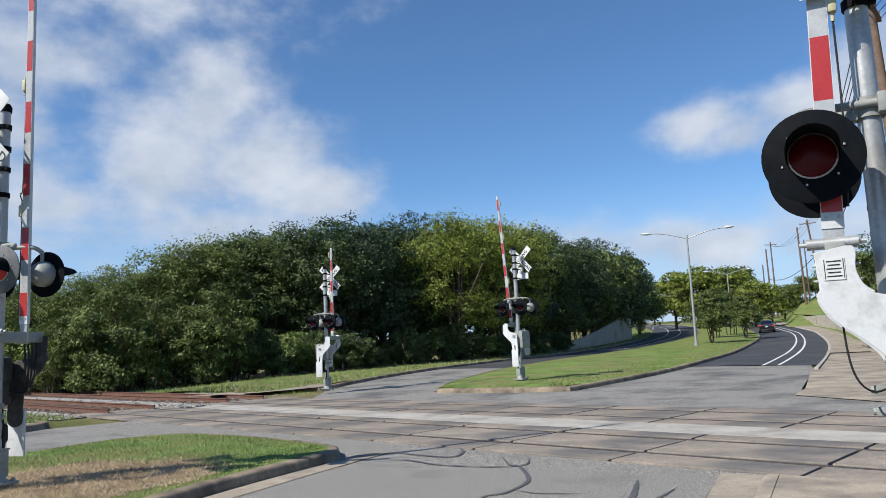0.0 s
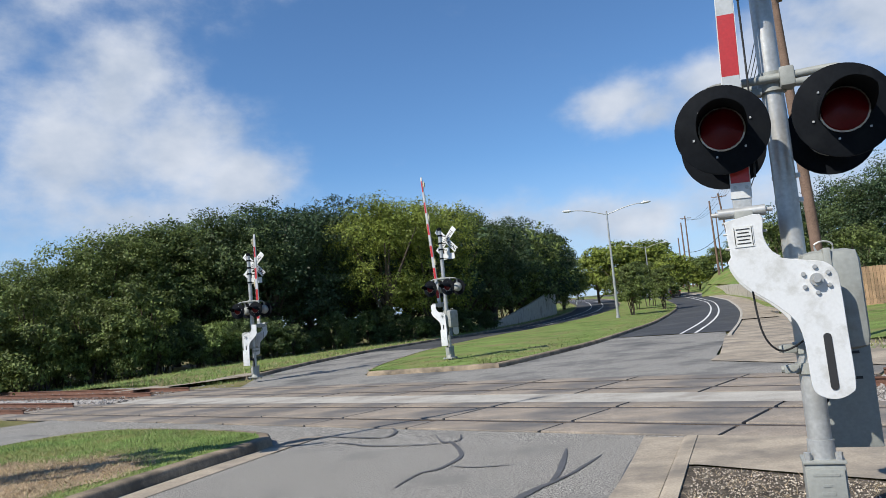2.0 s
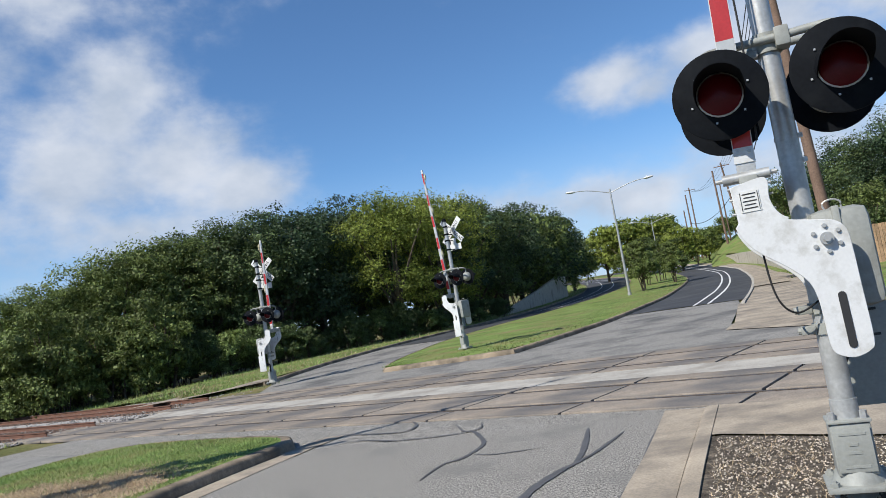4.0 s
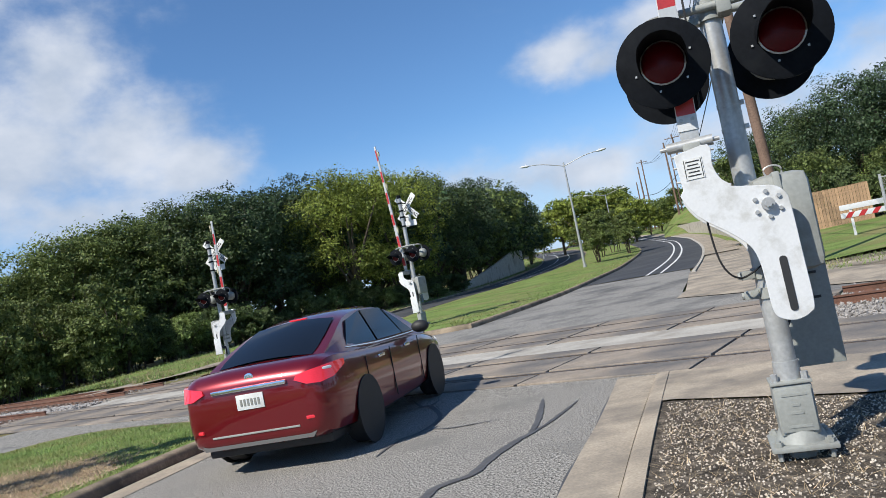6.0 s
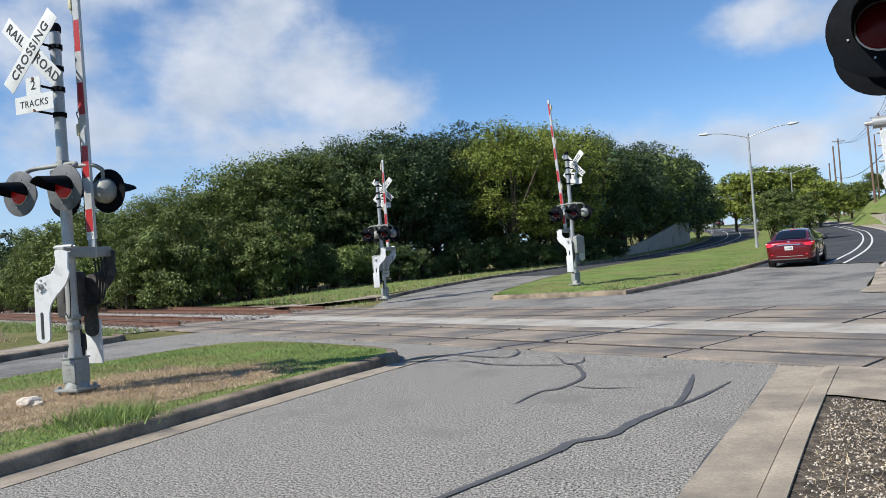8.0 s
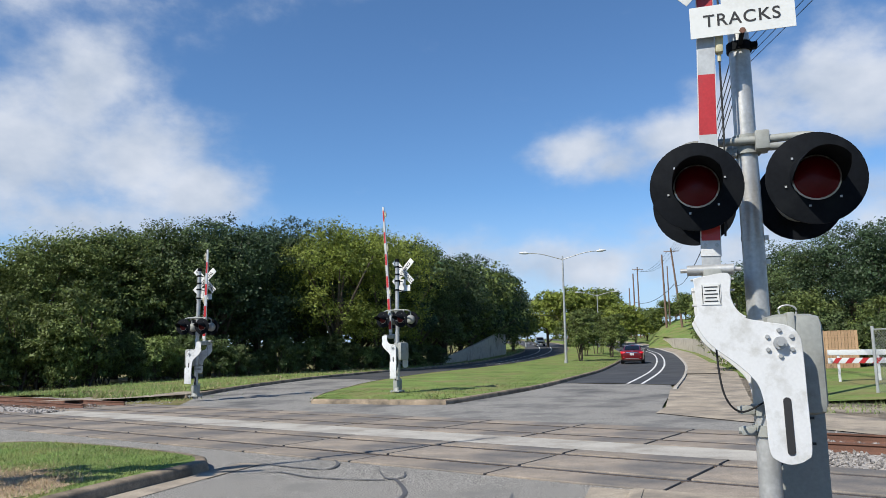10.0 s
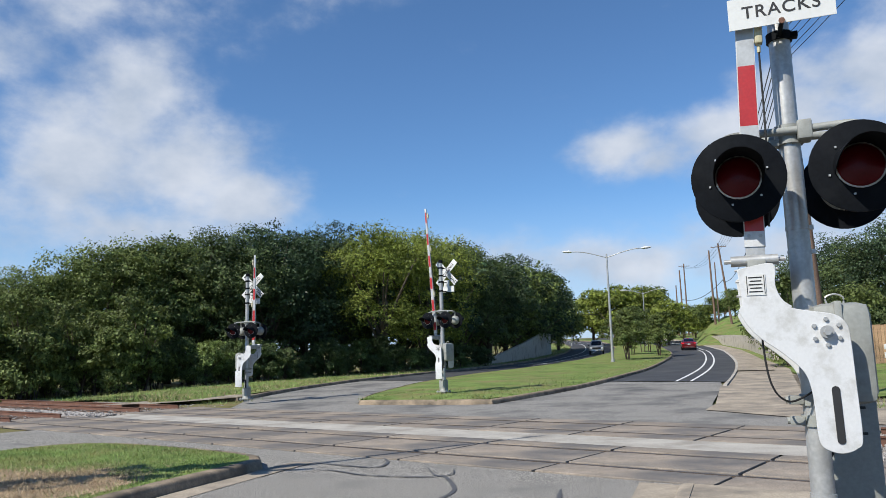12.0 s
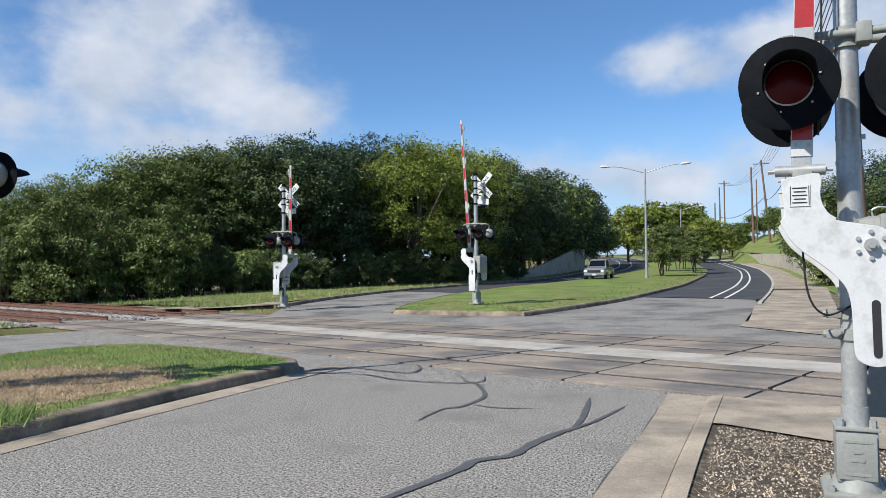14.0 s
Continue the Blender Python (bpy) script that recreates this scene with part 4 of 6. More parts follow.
for s in RAILS[2:]:
    tagged(mesh_ob("rail", rail_bm(s, -66, 2.55, 0.13), RUST), "rusty steel rail on the open ballast", "rail", "rails of the two tracks")
# raised rails show outside the road: ballast shoulders and sleepers
def ballast(name, u0, u1, s0, s1, dz):
    n = 60
    a = [st(s0, u0 + (u1 - u0) * i / n) for i in range(n + 1)]
    b = [st(s1, u0 + (u1 - u0) * i / n) for i in range(n + 1)]
    return strip(name, a, b, BALLAST, n, 12, dz, 0.0, "grey ballast bed of the tracks")


ballast("ground_ballast_left", 24.0, 250, 8.6, 17.8, -0.02)
ballast("ground_ballast_right", -68, 2.6, 12.45, 18.6, -0.03)


def stones(name, n, place, size, material, label, seed):
    rng = np.random.default_rng(seed)
    base = np.array([(1, 0, 0), (-1, 0, 0), (0, 1, 0), (0, -1, 0), (0, 0, 1), (0, 0, -1)], float)
    tri = np.array([(0, 2, 4), (2, 1, 4), (1, 3, 4), (3, 0, 4), (2, 0, 5), (1, 2, 5), (3, 1, 5), (0, 3, 5)])
    v, f = [], []
    for i in range(n):
        x, y, z = place(rng)
        r = size * rng.uniform(0.4, 1.3)
        q = Euler(rng.uniform(0, 6.28, 3)).to_matrix()
        pts = (base * rng.uniform(0.6, 1.2, (6, 1)) * r) @ np.array(q)
        v.append(pts + (x, y, z + r * 0.25))
        f.append(tri + 6 * i)
    me = bpy.data.meshes.new(name)
    me.from_pydata(np.concatenate(v).tolist(), [], np.concatenate(f).tolist())
    me.materials.append(material)
    return tagged(new(name, me), label, "", "", "stuff")


def on_track(u0, u1, s0, s1, z, power=2.0):
    def f(rng):
        return (*st(rng.uniform(s0, s1), u0 + (u1 - u0) * rng.random() ** power), z)
    return f


stones("ballast_stones", 3500, on_track(24, 80, 8.7, 17.7, -0.015), 0.04, BALLAST, "loose grey ballast stones", 1)
stones("ballast_stones", 6000, on_track(2.55, -30, 12.5, 18.4, -0.02), 0.034, BALLAST, "loose pale ballast stones", 2)
def bed_place(rng):
    while True:
        x, y = rng.uniform(0.4, 5.2), rng.uniform(2.8, 8.05)
        if x > 1.17 + (y - 5.78) * 0.285 and y < 8.03 - max(0.0, x - 1.87) * 0.84:
            return x, y, 0.03


stones("bed_gravel", 11000, bed_place, 0.009, STONE, "small pale stones on dark soil", 3) 


def sleepers():
    me = None
    for u0, u1, rows in ((24.4, 62, ((9.7, 12.4), (13.8, 16.5))), (-17.4, 2.2, ((13.8, 16.5),))):
        for s0, s1 in rows:
            n = int((u1 - u0) / 0.6)
            for i in range(n):
                if me is None:
                    bm = bmesh.new()
                    box(bm, (0, 0, 0), (2.6, 0.23, 0.16), None, 0.012)
                    ob = mesh_ob("sleeper", bm, POLEWOOD)
                    me = ob.data
                else:
                    ob = new("sleeper", me)
                ob.matrix_basis = pose(*st((s0 + s1) / 2, u0 + 0.6 * i), -0.07, 0, 0, 56.5)
                tagged(ob, "weathered dark timber railway sleeper", "sleeper", "railway sleepers")


sleepers()
# crossing panels: each one a slab with its own edges
CROSS = new("road_panels")
tagged(CROSS, "brown-grey concrete crossing panels between the rails", "", "", "structure")


def panels():
    for s0, s1 in ((9.52, 10.22), (10.46, 11.68), (11.92, 12.40), (13.68, 14.32), (14.56, 15.78), (16.02, 16.66)):
        u, w = (U_R - 3.0 if s0 < 13 else 2.62), 2.44
        me = None
        while u < U_L + 0.6:
            if me is None:
                bm = bmesh.new()
                box(bm, (0, 0, -0.06), (s1 - s0, w - 0.05, 0.12), None, 0.012)
                ob = mesh_ob("panel", bm, PANEL, CROSS)
                me = ob.data
            else:
                ob = new("panel", me)
                ob.parent = CROSS
            ob.matrix_basis = pose(*st((s0 + s1) / 2, u + w / 2), 0.014 + 0.004 * random.random(), random.uniform(-0.15, 0.15), random.uniform(-0.2, 0.2), 56.5)
            u += w


panels()
bm = bmesh.new()
for s in RAILS:
    u0 = U_R - 3 if s < 13 else 2.62
    a, b = [st(s - 0.09, u0), st(s - 0.09, U_L + 0.5)], [st(s + 0.09, u0), st(s + 0.09, U_L + 0.5)]
    strip_bm(bm, a, b, 10, 1, -0.022)
bmesh.ops.recalc_face_normals(bm, faces=bm.faces)
tagged(mesh_ob("road_flangeway", bm, GAP), "dark dirty flangeway beside the rails", "", "", "structure")


def seal(points, width, name="trim_tar_seal"):
    p = [(v.x, v.y) for v in curve_pts([(x, y, 0) for x, y in points], 6)]
    n = len(p)
    rng = random.Random(len(points) * 7 + int(points[0][0] * 10))
    a, b = [], []
    off = offset_line(p, 1.0) - np.array(p)
    for i, q in enumerate(p):
        w = width * (0.75 + 0.3 * rng.random())
        w *= min(1.0, 0.25 + 3 * min(i, n - 1 - i) / n)
        a.append((q[0] - off[i][0] * w / 2, q[1] - off[i][1] * w / 2))
        b.append((q[0] + off[i][0] * w / 2, q[1] + off[i][1] * w / 2))
    bm = bmesh.new()
    va = [bm.verts.new((x, y, h(x, y) + 0.006 + 0.03 * width)) for x, y in a]
    vb = [bm.verts.new((x, y, h(x, y) + 0.006 + 0.03 * width)) for x, y in b]
    for i in range(n - 1):
        bm.faces.new((va[i], vb[i], vb[i + 1], va[i + 1]))
    bmesh.ops.recalc_face_normals(bm, faces=bm.faces)
    for f in bm.faces:
        if f.normal.z < 0:
            f.normal_flip()
    tagged(mesh_ob(name, bm, TAR), "black tar crack seal on the road", "", "", "structure")


seal([(-1.6, 4.2), (-1.1, 5.2), (-0.48, 6.33), (-0.38, 6.62), (-0.25, 6.74), (-0.07, 6.87), (0.1, 7.31), (0.35, 7.78), (0.49, 7.97), (0.65, 8.23)], 0.10)
seal([(0.49, 7.97), (0.65, 8.23), (0.87, 8.69), (1.08, 9.16)], 0.05)
seal([(0.43, 7.83), (0.56, 8.36), (0.66, 9.06), (0.73, 9.68)], 0.07)
seal([(-1.07, 8.2), (-0.91, 8.81), (-0.75, 8.95), (-0.64, 9.17), (-0.52, 9.6), (-0.54, 10.01), (-0.7, 10.7), (-0.86, 10.9), (-1.02, 11.57)], 0.065)
seal([(-0.60, 9.16), (-0.42, 9.0), (-0.19, 8.94), (0.21, 8.95)], 0.035)
seal([(-3.0, 12.41), (-2.35, 11.94), (-1.79, 11.68), (-1.7, 12.18), (-1.91, 12.88)], 0.06)
seal([(-2.86, 11.42), (-2.41, 11.46), (-1.82, 10.97), (-1.01, 10.75), (-0.64, 10.9), (-0.64, 11.39)], 0.05)
seal([(0.48, 5.71), (0.66, 6.4), (0.95, 7.27), (1.3, 8.6), (1.72, 10.0)], 0.03)

# ---- street furniture ----
def street_lamp(x, y, z, height, turn, reach, label):
    lp = thing("street_lamp", pose(x, y, z, 0, 0, turn), label, "street lamp", "street lamps")
    bm = bmesh.new()
    tube(bm, (0, 0, 0), (0, 0, 0.25), 0.16, 0.15, 16)
    tube(bm, (0, 0, 0.25), (0, 0, height), 0.11, 0.06, 16)
    part("pole", bm, GALV, lp, "tapered galvanised pole")
    for sx in (-1, 1):
        bm = bmesh.new()
        hose(bm, curve_pts([(0, 0, height - 0.3), (sx * 0.5 * reach, 0, height + 0.12), (sx * 0.8 * reach, 0, height + 0.28), (sx * reach, 0, height + 0.3)], 6), 0.035, 8)
        arm = part("lamp_arm", bm, GALV, lp)
        bm = bmesh.new()
        r = bmesh.ops.create_uvsphere(bm, u_segments=14, v_segments=8, radius=1)
        bmesh.ops.transform(bm, matrix=Matrix.Translation((sx * (reach + 0.32), 0, height + 0.33)) @ pose(0, 0, 0, 0, -4 * sx) @ Matrix.Diagonal((0.42, 0.16, 0.10, 1)), verts=r["verts"])
        tube(bm, (sx * (reach + 0.2), 0, height + 0.4), (sx * (reach + 0.2), 0, height + 0.5), 0.04, seg=8)
        part("luminaire", bm, WHITE, arm, "white cobra-head luminaire")
    return lp


street_lamp(8.35, 60.2, h(8.35, 60.2) + 0.16, 8.55, -8, 2.75, "tall twin-arm galvanised street lamp on the median")
street_lamp(21.5, 118.0, h(21.5, 118) + 0.1, 8.4, -8, 2.7, "distant twin-arm street lamp on the median")
street_lamp(12.0, 140.0, h(12, 140) + 0.1, 8.0, -60, 2.6, "distant twin-arm street lamp by the road")


def utility_pole(x, y, z, top, r, label, lean=(0, 0), arm=True, turn=20):
    po = thing("utility_pole", pose(x, y, z, 0, 0, 0), label, "utility pole", "utility poles")
    bm = bmesh.new()
    d = Vector((lean[0], lean[1], 0))
    tube(bm, (0, 0, -0.3), d + Vector((0, 0, top - z)), r, r * 0.65, 12)
    part("pole", bm, POLEWOOD, po)
    if arm:
        bm = bmesh.new()
        c, s_ = math.cos(radians(turn)), math.sin(radians(turn))
        box(bm, d + Vector((0, -r, top - z - 0.6)), (2.4, 0.1, 0.12), Euler((0, 0, radians(turn))).to_matrix(), 0.01)
        cross_arm = part("crossarm", bm, POLEWOOD, po)
        for k in (-1.1, -0.5, 0.5, 1.1):
            bm = bmesh.new()
            p = d + Vector((k * c, k * s_ - r, top - z - 0.55))
            tube(bm, p, p + Vector((0, 0, 0.16)), 0.035, 0.05, 8)
            part("insulator", bm, GREYPAINT, cross_arm)
    return po


def polar(az, r):
    return (0.2 + r * math.sin(radians(az)), 0.9 + r * math.cos(radians(az)))


P_NEAR = polar(22.25, 22.0)
utility_pole(*P_NEAR, h(*P_NEAR), 10.6, 0.16, "brown wooden utility pole close behind the signal", (-0.3, 0.1), True, 62)
P_A, P_B, P_C, P_D, P_E = polar(16.35, 128), polar(15.25, 132), polar(13.35, 175), polar(13.05, 160), polar(12.7, 185)
utility_pole(*P_A, h(*P_A) + 3.0, 18.7, 0.2, "leaning brown utility pole on the grass bank", (-1.2, 0), True, -20)
utility_pole(*P_B, h(*P_B) + 3.0, 18.2, 0.2, "tall grey-brown utility pole on the grass bank", (-0.2, 0), False)
utility_pole(P_B[0] + 0.75, P_B[1] + 0.5, h(*P_B) + 3.0, 16.2, 0.14, "slim pale pole beside a taller one", (0.0, 0), False)
utility_pole(*P_C, h(*P_C), 21.0, 0.2, "distant reddish utility pole with a crossarm", (0, 0), True, 0)
utility_pole(*P_D, h(*P_D), 18.0, 0.2, "distant reddish utility pole", (-0.1, 0), False)
utility_pole(*P_E, h(*P_E), 17.0, 0.2, "distant dark utility pole", (0, 0), False)


def wire(a, b, sag, r=0.012):
    bm = bmesh.new()
    a, b = Vector(a), Vector(b)
    pts = [a + (b - a) * (i / 14) - Vector((0, 0, 4 * sag * (i / 14) * (1 - i / 14))) for i in range(15)]
    hose(bm, pts, r, 5)
    return tagged(mesh_ob("overhead_wire", bm, RUBBER, None, "", True), "thin black overhead wire between the poles", "wire", "overhead wires")


topA = Vector((P_A[0] - 1.2, P_A[1], 18.1))
nearT = Vector((P_NEAR[0] - 0.3, P_NEAR[1] + 0.1, 10.0))
behind = polar(168, 16)
for k, off in enumerate((-0.5, -0.15, 0.2, 0.55, 0.9)):
    wire(nearT + Vector((0.6 * off, 1.1 * off, 0)), topA + Vector((off, -0.3 * off, 0)), 1.2, 0.016)
    wire((behind[0] + 2.5 + off, behind[1], 9.2 + 0.1 * k), nearT + Vector((0.6 * off, 1.1 * off, 0)), 0.5, 0.010)
for k in range(3):
    wire(topA + Vector((-0.6 + 0.6 * k, 0, 0)), (P_C[0] - 0.8 + 0.8 * k, P_C[1], 20.3), 1.5, 0.02)
wire(topA + Vector((0.3, 0, -5.4)), (P_D[0], P_D[1], 12.0), 1.3, 0.05)
wire((nearT.x, nearT.y, 7.4), topA + Vector((0.3, 0, -5.4)), 1.6, 0.025)
wire(polar(13.0, 140) + (9.4,), polar(2.5, 120) + (8.0,), 0.6, 0.03)


def retaining_wall(name, line, heights, side, thick, label, post=3.0):
    w = new(name)
    tagged(w, label, "", "", "structure")
    p = resample(line, 60)
    hh = np.interp(np.linspace(0, 1, 60), np.linspace(0, 1, len(heights)), heights)
    step = 6
    for i in range(0, 59 - 2, step):
        seg = range(i, min(i + step, 59) + 1)
        bm = bmesh.new()
        rows = []
        q = offset_line(p, side * thick)
        for j in seg:
            (x0, y0), (x1, y1) = p[j], q[j]
            z = h(x0, y0)
            rows.append([bm.verts.new((x0, y0, z - 0.2)), bm.verts.new((x0, y0, z + hh[j])), bm.verts.new((x1, y1, z + hh[j])), bm.verts.new((x1, y1, z - 0.2))])
        for a, b in zip(rows, rows[1:]):
            for k in range(4):
                m_ = (k + 1) % 4
                bm.faces.new((a[k], a[m_], b[m_], b[k]))
        bm.faces.new(rows[0][::-1])
        bm.faces.new(rows[-1])
        bmesh.ops.recalc_face_normals(bm, faces=bm.faces)
        part("panel", bm, LIMEWALL, w, "", False)
    return w


retaining_wall("wall_left", [(-1.9, 66), (-0.3, 72), (2.4, 83), (5.2, 96), (6.0, 101)], [0.5, 1.3, 2.1, 2.9, 3.0], -1, 0.3, "stained concrete retaining wall that grows taller uphill")
RW = offset_line(resample(RR_R1[4:8], 40), 2.6)
retaining_wall("wall_right", [tuple(v) for v in RW], [0.3, 1.0, 1.5, 1.6, 1.5, 1.2, 0.6], 1, 0.3, "low pale retaining wall with dark streaks round the bend")
BK = resample([tuple(v) for v in offset_line(RW, 0.25)], 40)
bm = bmesh.new()
rows = []
for i, d in enumerate((0, 3, 7, 12, 20, 40)):
    hh = (1.4, 2.2, 3.2, 4.2, 5.0, 5.8)[i]
    rows.append([bm.verts.new((x, y, h(x, y) + hh * min(1.0, 0.25 + k / 12))) for k, (x, y) in enumerate(offset_line(BK, d))])
for a, b in zip(rows, rows[1:]):
    for i in range(39):
        bm.faces.new((a[i], a[i + 1], b[i + 1], b[i]))
bmesh.ops.recalc_face_normals(bm, faces=bm.faces)
for f in bm.faces:
    if f.normal.z < 0:
        f.normal_flip()
tagged(mesh_ob("ground_bank", bm, GRASS_G, None, "", True), "sunlit mown grass bank above the wall", "", "", "structure")


bm = bmesh.new()
rows = []
for r in (112, 120, 128, 136, 150, 175, 210, 260):
    row = []
    for k in range(16):
        a = 13.9 + k * 1.0
        x, y = polar(a, r)
        up = float(np.interp(r, [112, 136], [0.0, 4.0])) * float(np.interp(a, [13.9, 15.4], [0, 1]))
        row.append(bm.verts.new((x, y, h(x, y) + up + 0.06)))
    rows.append(row)
for a, b in zip(rows, rows[1:]):
    for i in range(15):
        bm.faces.new((a[i], a[i + 1], b[i + 1], b[i]))
tagged(mesh_ob("ground_hill", bm, GRASS_G, None, "", True), "sunlit grassy hill behind the bend", "", "", "structure")


def barricade(x, y, z, turn):
    ob = thing("road_barricade", pose(x, y, z, 0, 0, turn), "white road barricade with red diagonal stripes", "barricade")
    for k, zz in enumerate((1.12, 0.82)):
        bm = bmesh.new()
        box(bm, (0, 0, zz), (2.2, 0.03, 0.2), None, 0.004)
        rail = part("rail", bm, ARMWHITE, ob, "white board with red stripes")
        if k == 1:
            for i in range(5):
                bm = bmesh.new()
                x0 = -0.98 + i * 0.44
                plate(bm, [(x0, -0.1), (x0 + 0.2, -0.1), (x0 + 0.36, 0.1), (x0 + 0.16, 0.1)] if i < 4 else [(x0, -0.1), (x0 + 0.18, -0.1), (x0 + 0.30, 0.1), (x0 + 0.16, 0.1)], 0.036, pose(0, 0, zz))
                part("stripe", bm, REDSTRIPE, rail, "", False)
    for sx in (-0.75, 0.55):
        bm = bmesh.new()
        box(bm, (sx, 0.04, 0.6), (0.09, 0.05, 1.2), None, 0.005)
        part("post", bm, WHITE, ob)
    return ob


BX = polar(27.7, 31.5)
barricade(*BX, h(*BX) + 0.1, -20)


def plank_fence(a, b, height):
    a, b = Vector((*a, 0)), Vector((*b, 0))
    f = thing("plank_fence", Matrix.Identity(4), "brown upright-board wooden fence", "fence")
    n = int((b - a).length / 0.15)
    ang = math.degrees(math.atan2(b.y - a.y, b.x - a.x))
    me = None
    for i in range(n):
        p = a + (b - a) * (i + 0.5) / n
        if me is None:
            bm = bmesh.new()
            box(bm, (0, 0, height / 2), (0.14, 0.02, height), None, 0.004)
            ob = mesh_ob("board", bm, WOODFENCE, f)
            me = ob.data
        else:
            ob = new("board", me)
            ob.parent = f
        ob.matrix_basis = pose(p.x, p.y, h(p.x, p.y) + 0.03 * random.random(), 0, 0, ang)
    bm = bmesh.new()
    for z in (0.4, height - 0.3):
        tube(bm, (a.x, a.y + 0.05, h(a.x, a.y) + z), (b.x, b.y + 0.05, h(b.x, b.y) + z), 0.04, seg=6)
    part("rail", bm, WOODFENCE, f)


plank_fence(polar(23.6, 43), polar(27.6, 43), 2.1)


def chain_fence(a, b, height):
    f = thing("chain_link_fence", Matrix.Identity(4), "grey chain-link fence with pipe posts", "fence")
    a, b = Vector((*a, 0)), Vector((*b, 0))
    n = 5
    for i in range(n + 1):
        p = a + (b - a) * i / n
        bm = bmesh.new()
        tube(bm, (p.x, p.y, h(p.x, p.y)), (p.x, p.y, h(p.x, p.y) + height + 0.1), 0.045 if i == 0 else 0.03, seg=8)
        part("post", bm, GALV, f)
    bm = bmesh.new()
    tube(bm, (a.x, a.y, h(a.x, a.y) + height), (b.x, b.y, h(b.x, b.y) + height), 0.022, seg=6)
    part("top_rail", bm, GALV, f)
    bm = bmesh.new()
    L = (b - a).length
    d = (b - a) / L
    k = -height
    while k < L:
        for sg in (1, -1):
            p0, p1 = max(0, k), min(L, k + height)
            z0, z1 = (p0 - k, p1 - k) if sg > 0 else (height - (p0 - k), height - (p1 - k))
            A, B = a + d * p0, a + d * p1
            tube(bm, (A.x, A.y, h(A.x, A.y) + z0), (B.x, B.y, h(B.x, B.y) + z1), 0.003, seg=3, caps=False)
        k += 0.09
    part("mesh", bm, GALV, f, "thin wire mesh", False)


chain_fence(polar(28.5, 25.5), polar(37, 23), 2.0)


def hydrant(x, y, z):
    hd = thing("fire_hydrant", pose(x, y, z), "small grey fire hydrant on the verge", "hydrant")
    bm = bmesh.new()
    lathe(bm, [(0.16, 0), (0.16, 0.05), (0.11, 0.07), (0.11, 0.5), (0.14, 0.52), (0.13, 0.6), (0.06, 0.7), (0.0, 0.72)], Matrix.Identity(4), 14)
    part("body", bm, GREYPAINT, hd)
    for sx in (-1, 1):
        bm = bmesh.new()
        tube(bm, (0, 0, 0.42), (0.19 * sx, 0, 0.42), 0.06, seg=10)
        part("outlet", bm, GREYPAINT, hd)


hydrant(-4.6, 57.2, h(-4.6, 57.2) + 0.12)

# ---- trees ----
def leaf_mesh(name, seed, width, height, base, leaf, n, material, lobes=46, flat=0.75, hole=0.0):
    """Leaves in clumps over an uneven crown; each leaf is a small bent pair of faces."""
    rng = np.random.default_rng(seed)
    cz, rz, rx = base + (height - base) * 0.5, (height - base) * 0.5, width * 0.5
    d = rng.normal(size=(lobes, 3))
    d /= np.linalg.norm(d, axis=1)[:, None]
    d[:, 2] = np.where(d[:, 2] < -0.75, -d[:, 2], d[:, 2])
    rad = rng.uniform(0.55, 1.0, lobes)
    cen = d * rad[:, None] * (rx * 0.8, rx * 0.8, rz * 0.84)
    size = rng.uniform(0.16, 0.33, lobes) * rx * 1.05
    per = rng.multinomial(n, size ** 2 / (size ** 2).sum())
    pos, nor = [], []
    for c, s, k in zip(cen, size, per):
        m = max(6, int(19 * s))
        q = rng.normal(size=(m, 3)) + (0, 0, 0.35)
        q /= np.linalg.norm(q, axis=1)[:, None]
        spray = q * (s * rng.uniform(0.6, 1.22, m))[:, None] * (1, 1, flat)
        pick = rng.integers(0, m, k)
        g = rng.normal(size=(k, 3)) * (0.13 * s + 0.06) * (1, 1, 0.6)
        pos.append(c + spray[pick] + g)
        nor.append(q[pick] * 0.8 + rng.normal(size=(k, 3)) * 0.5 + (0, 0, 0.4))
    pos, nor = np.concatenate(pos) + (0, 0, cz), np.concatenate(nor)
    nor /= np.linalg.norm(nor, axis=1)[:, None]
    t = np.cross(nor, rng.normal(size=nor.shape))
    t /= np.linalg.norm(t, axis=1)[:, None]
    b = np.cross(nor, t)
    m = len(pos)
    ll = leaf * rng.uniform(0.6, 1.3, (m, 1))
    w = ll * rng.uniform(0.35, 0.6, (m, 1))
    v = np.stack([pos - t * ll, pos - b * w + nor * ll * 0.12, pos + t * ll, pos + b * w + nor * ll * 0.12], 1).reshape(-1, 3)
    me = bpy.data.meshes.new(name)
    me.vertices.add(4 * m)
    me.vertices.foreach_set("co", v.astype(np.float32).ravel())
    me.loops.add(4 * m)
    me.loops.foreach_set("vertex_index", np.arange(4 * m, dtype=np.int32))
    me.polygons.add(m)
    me.polygons.foreach_set("loop_start", np.arange(0, 4 * m, 4, dtype=np.int32))
    me.polygons.foreach_set("loop_total", np.full(m, 4, dtype=np.int32))
    me.update()
    me.validate()
    me.materials.append(material)
    return me, cen + (0, 0, cz)


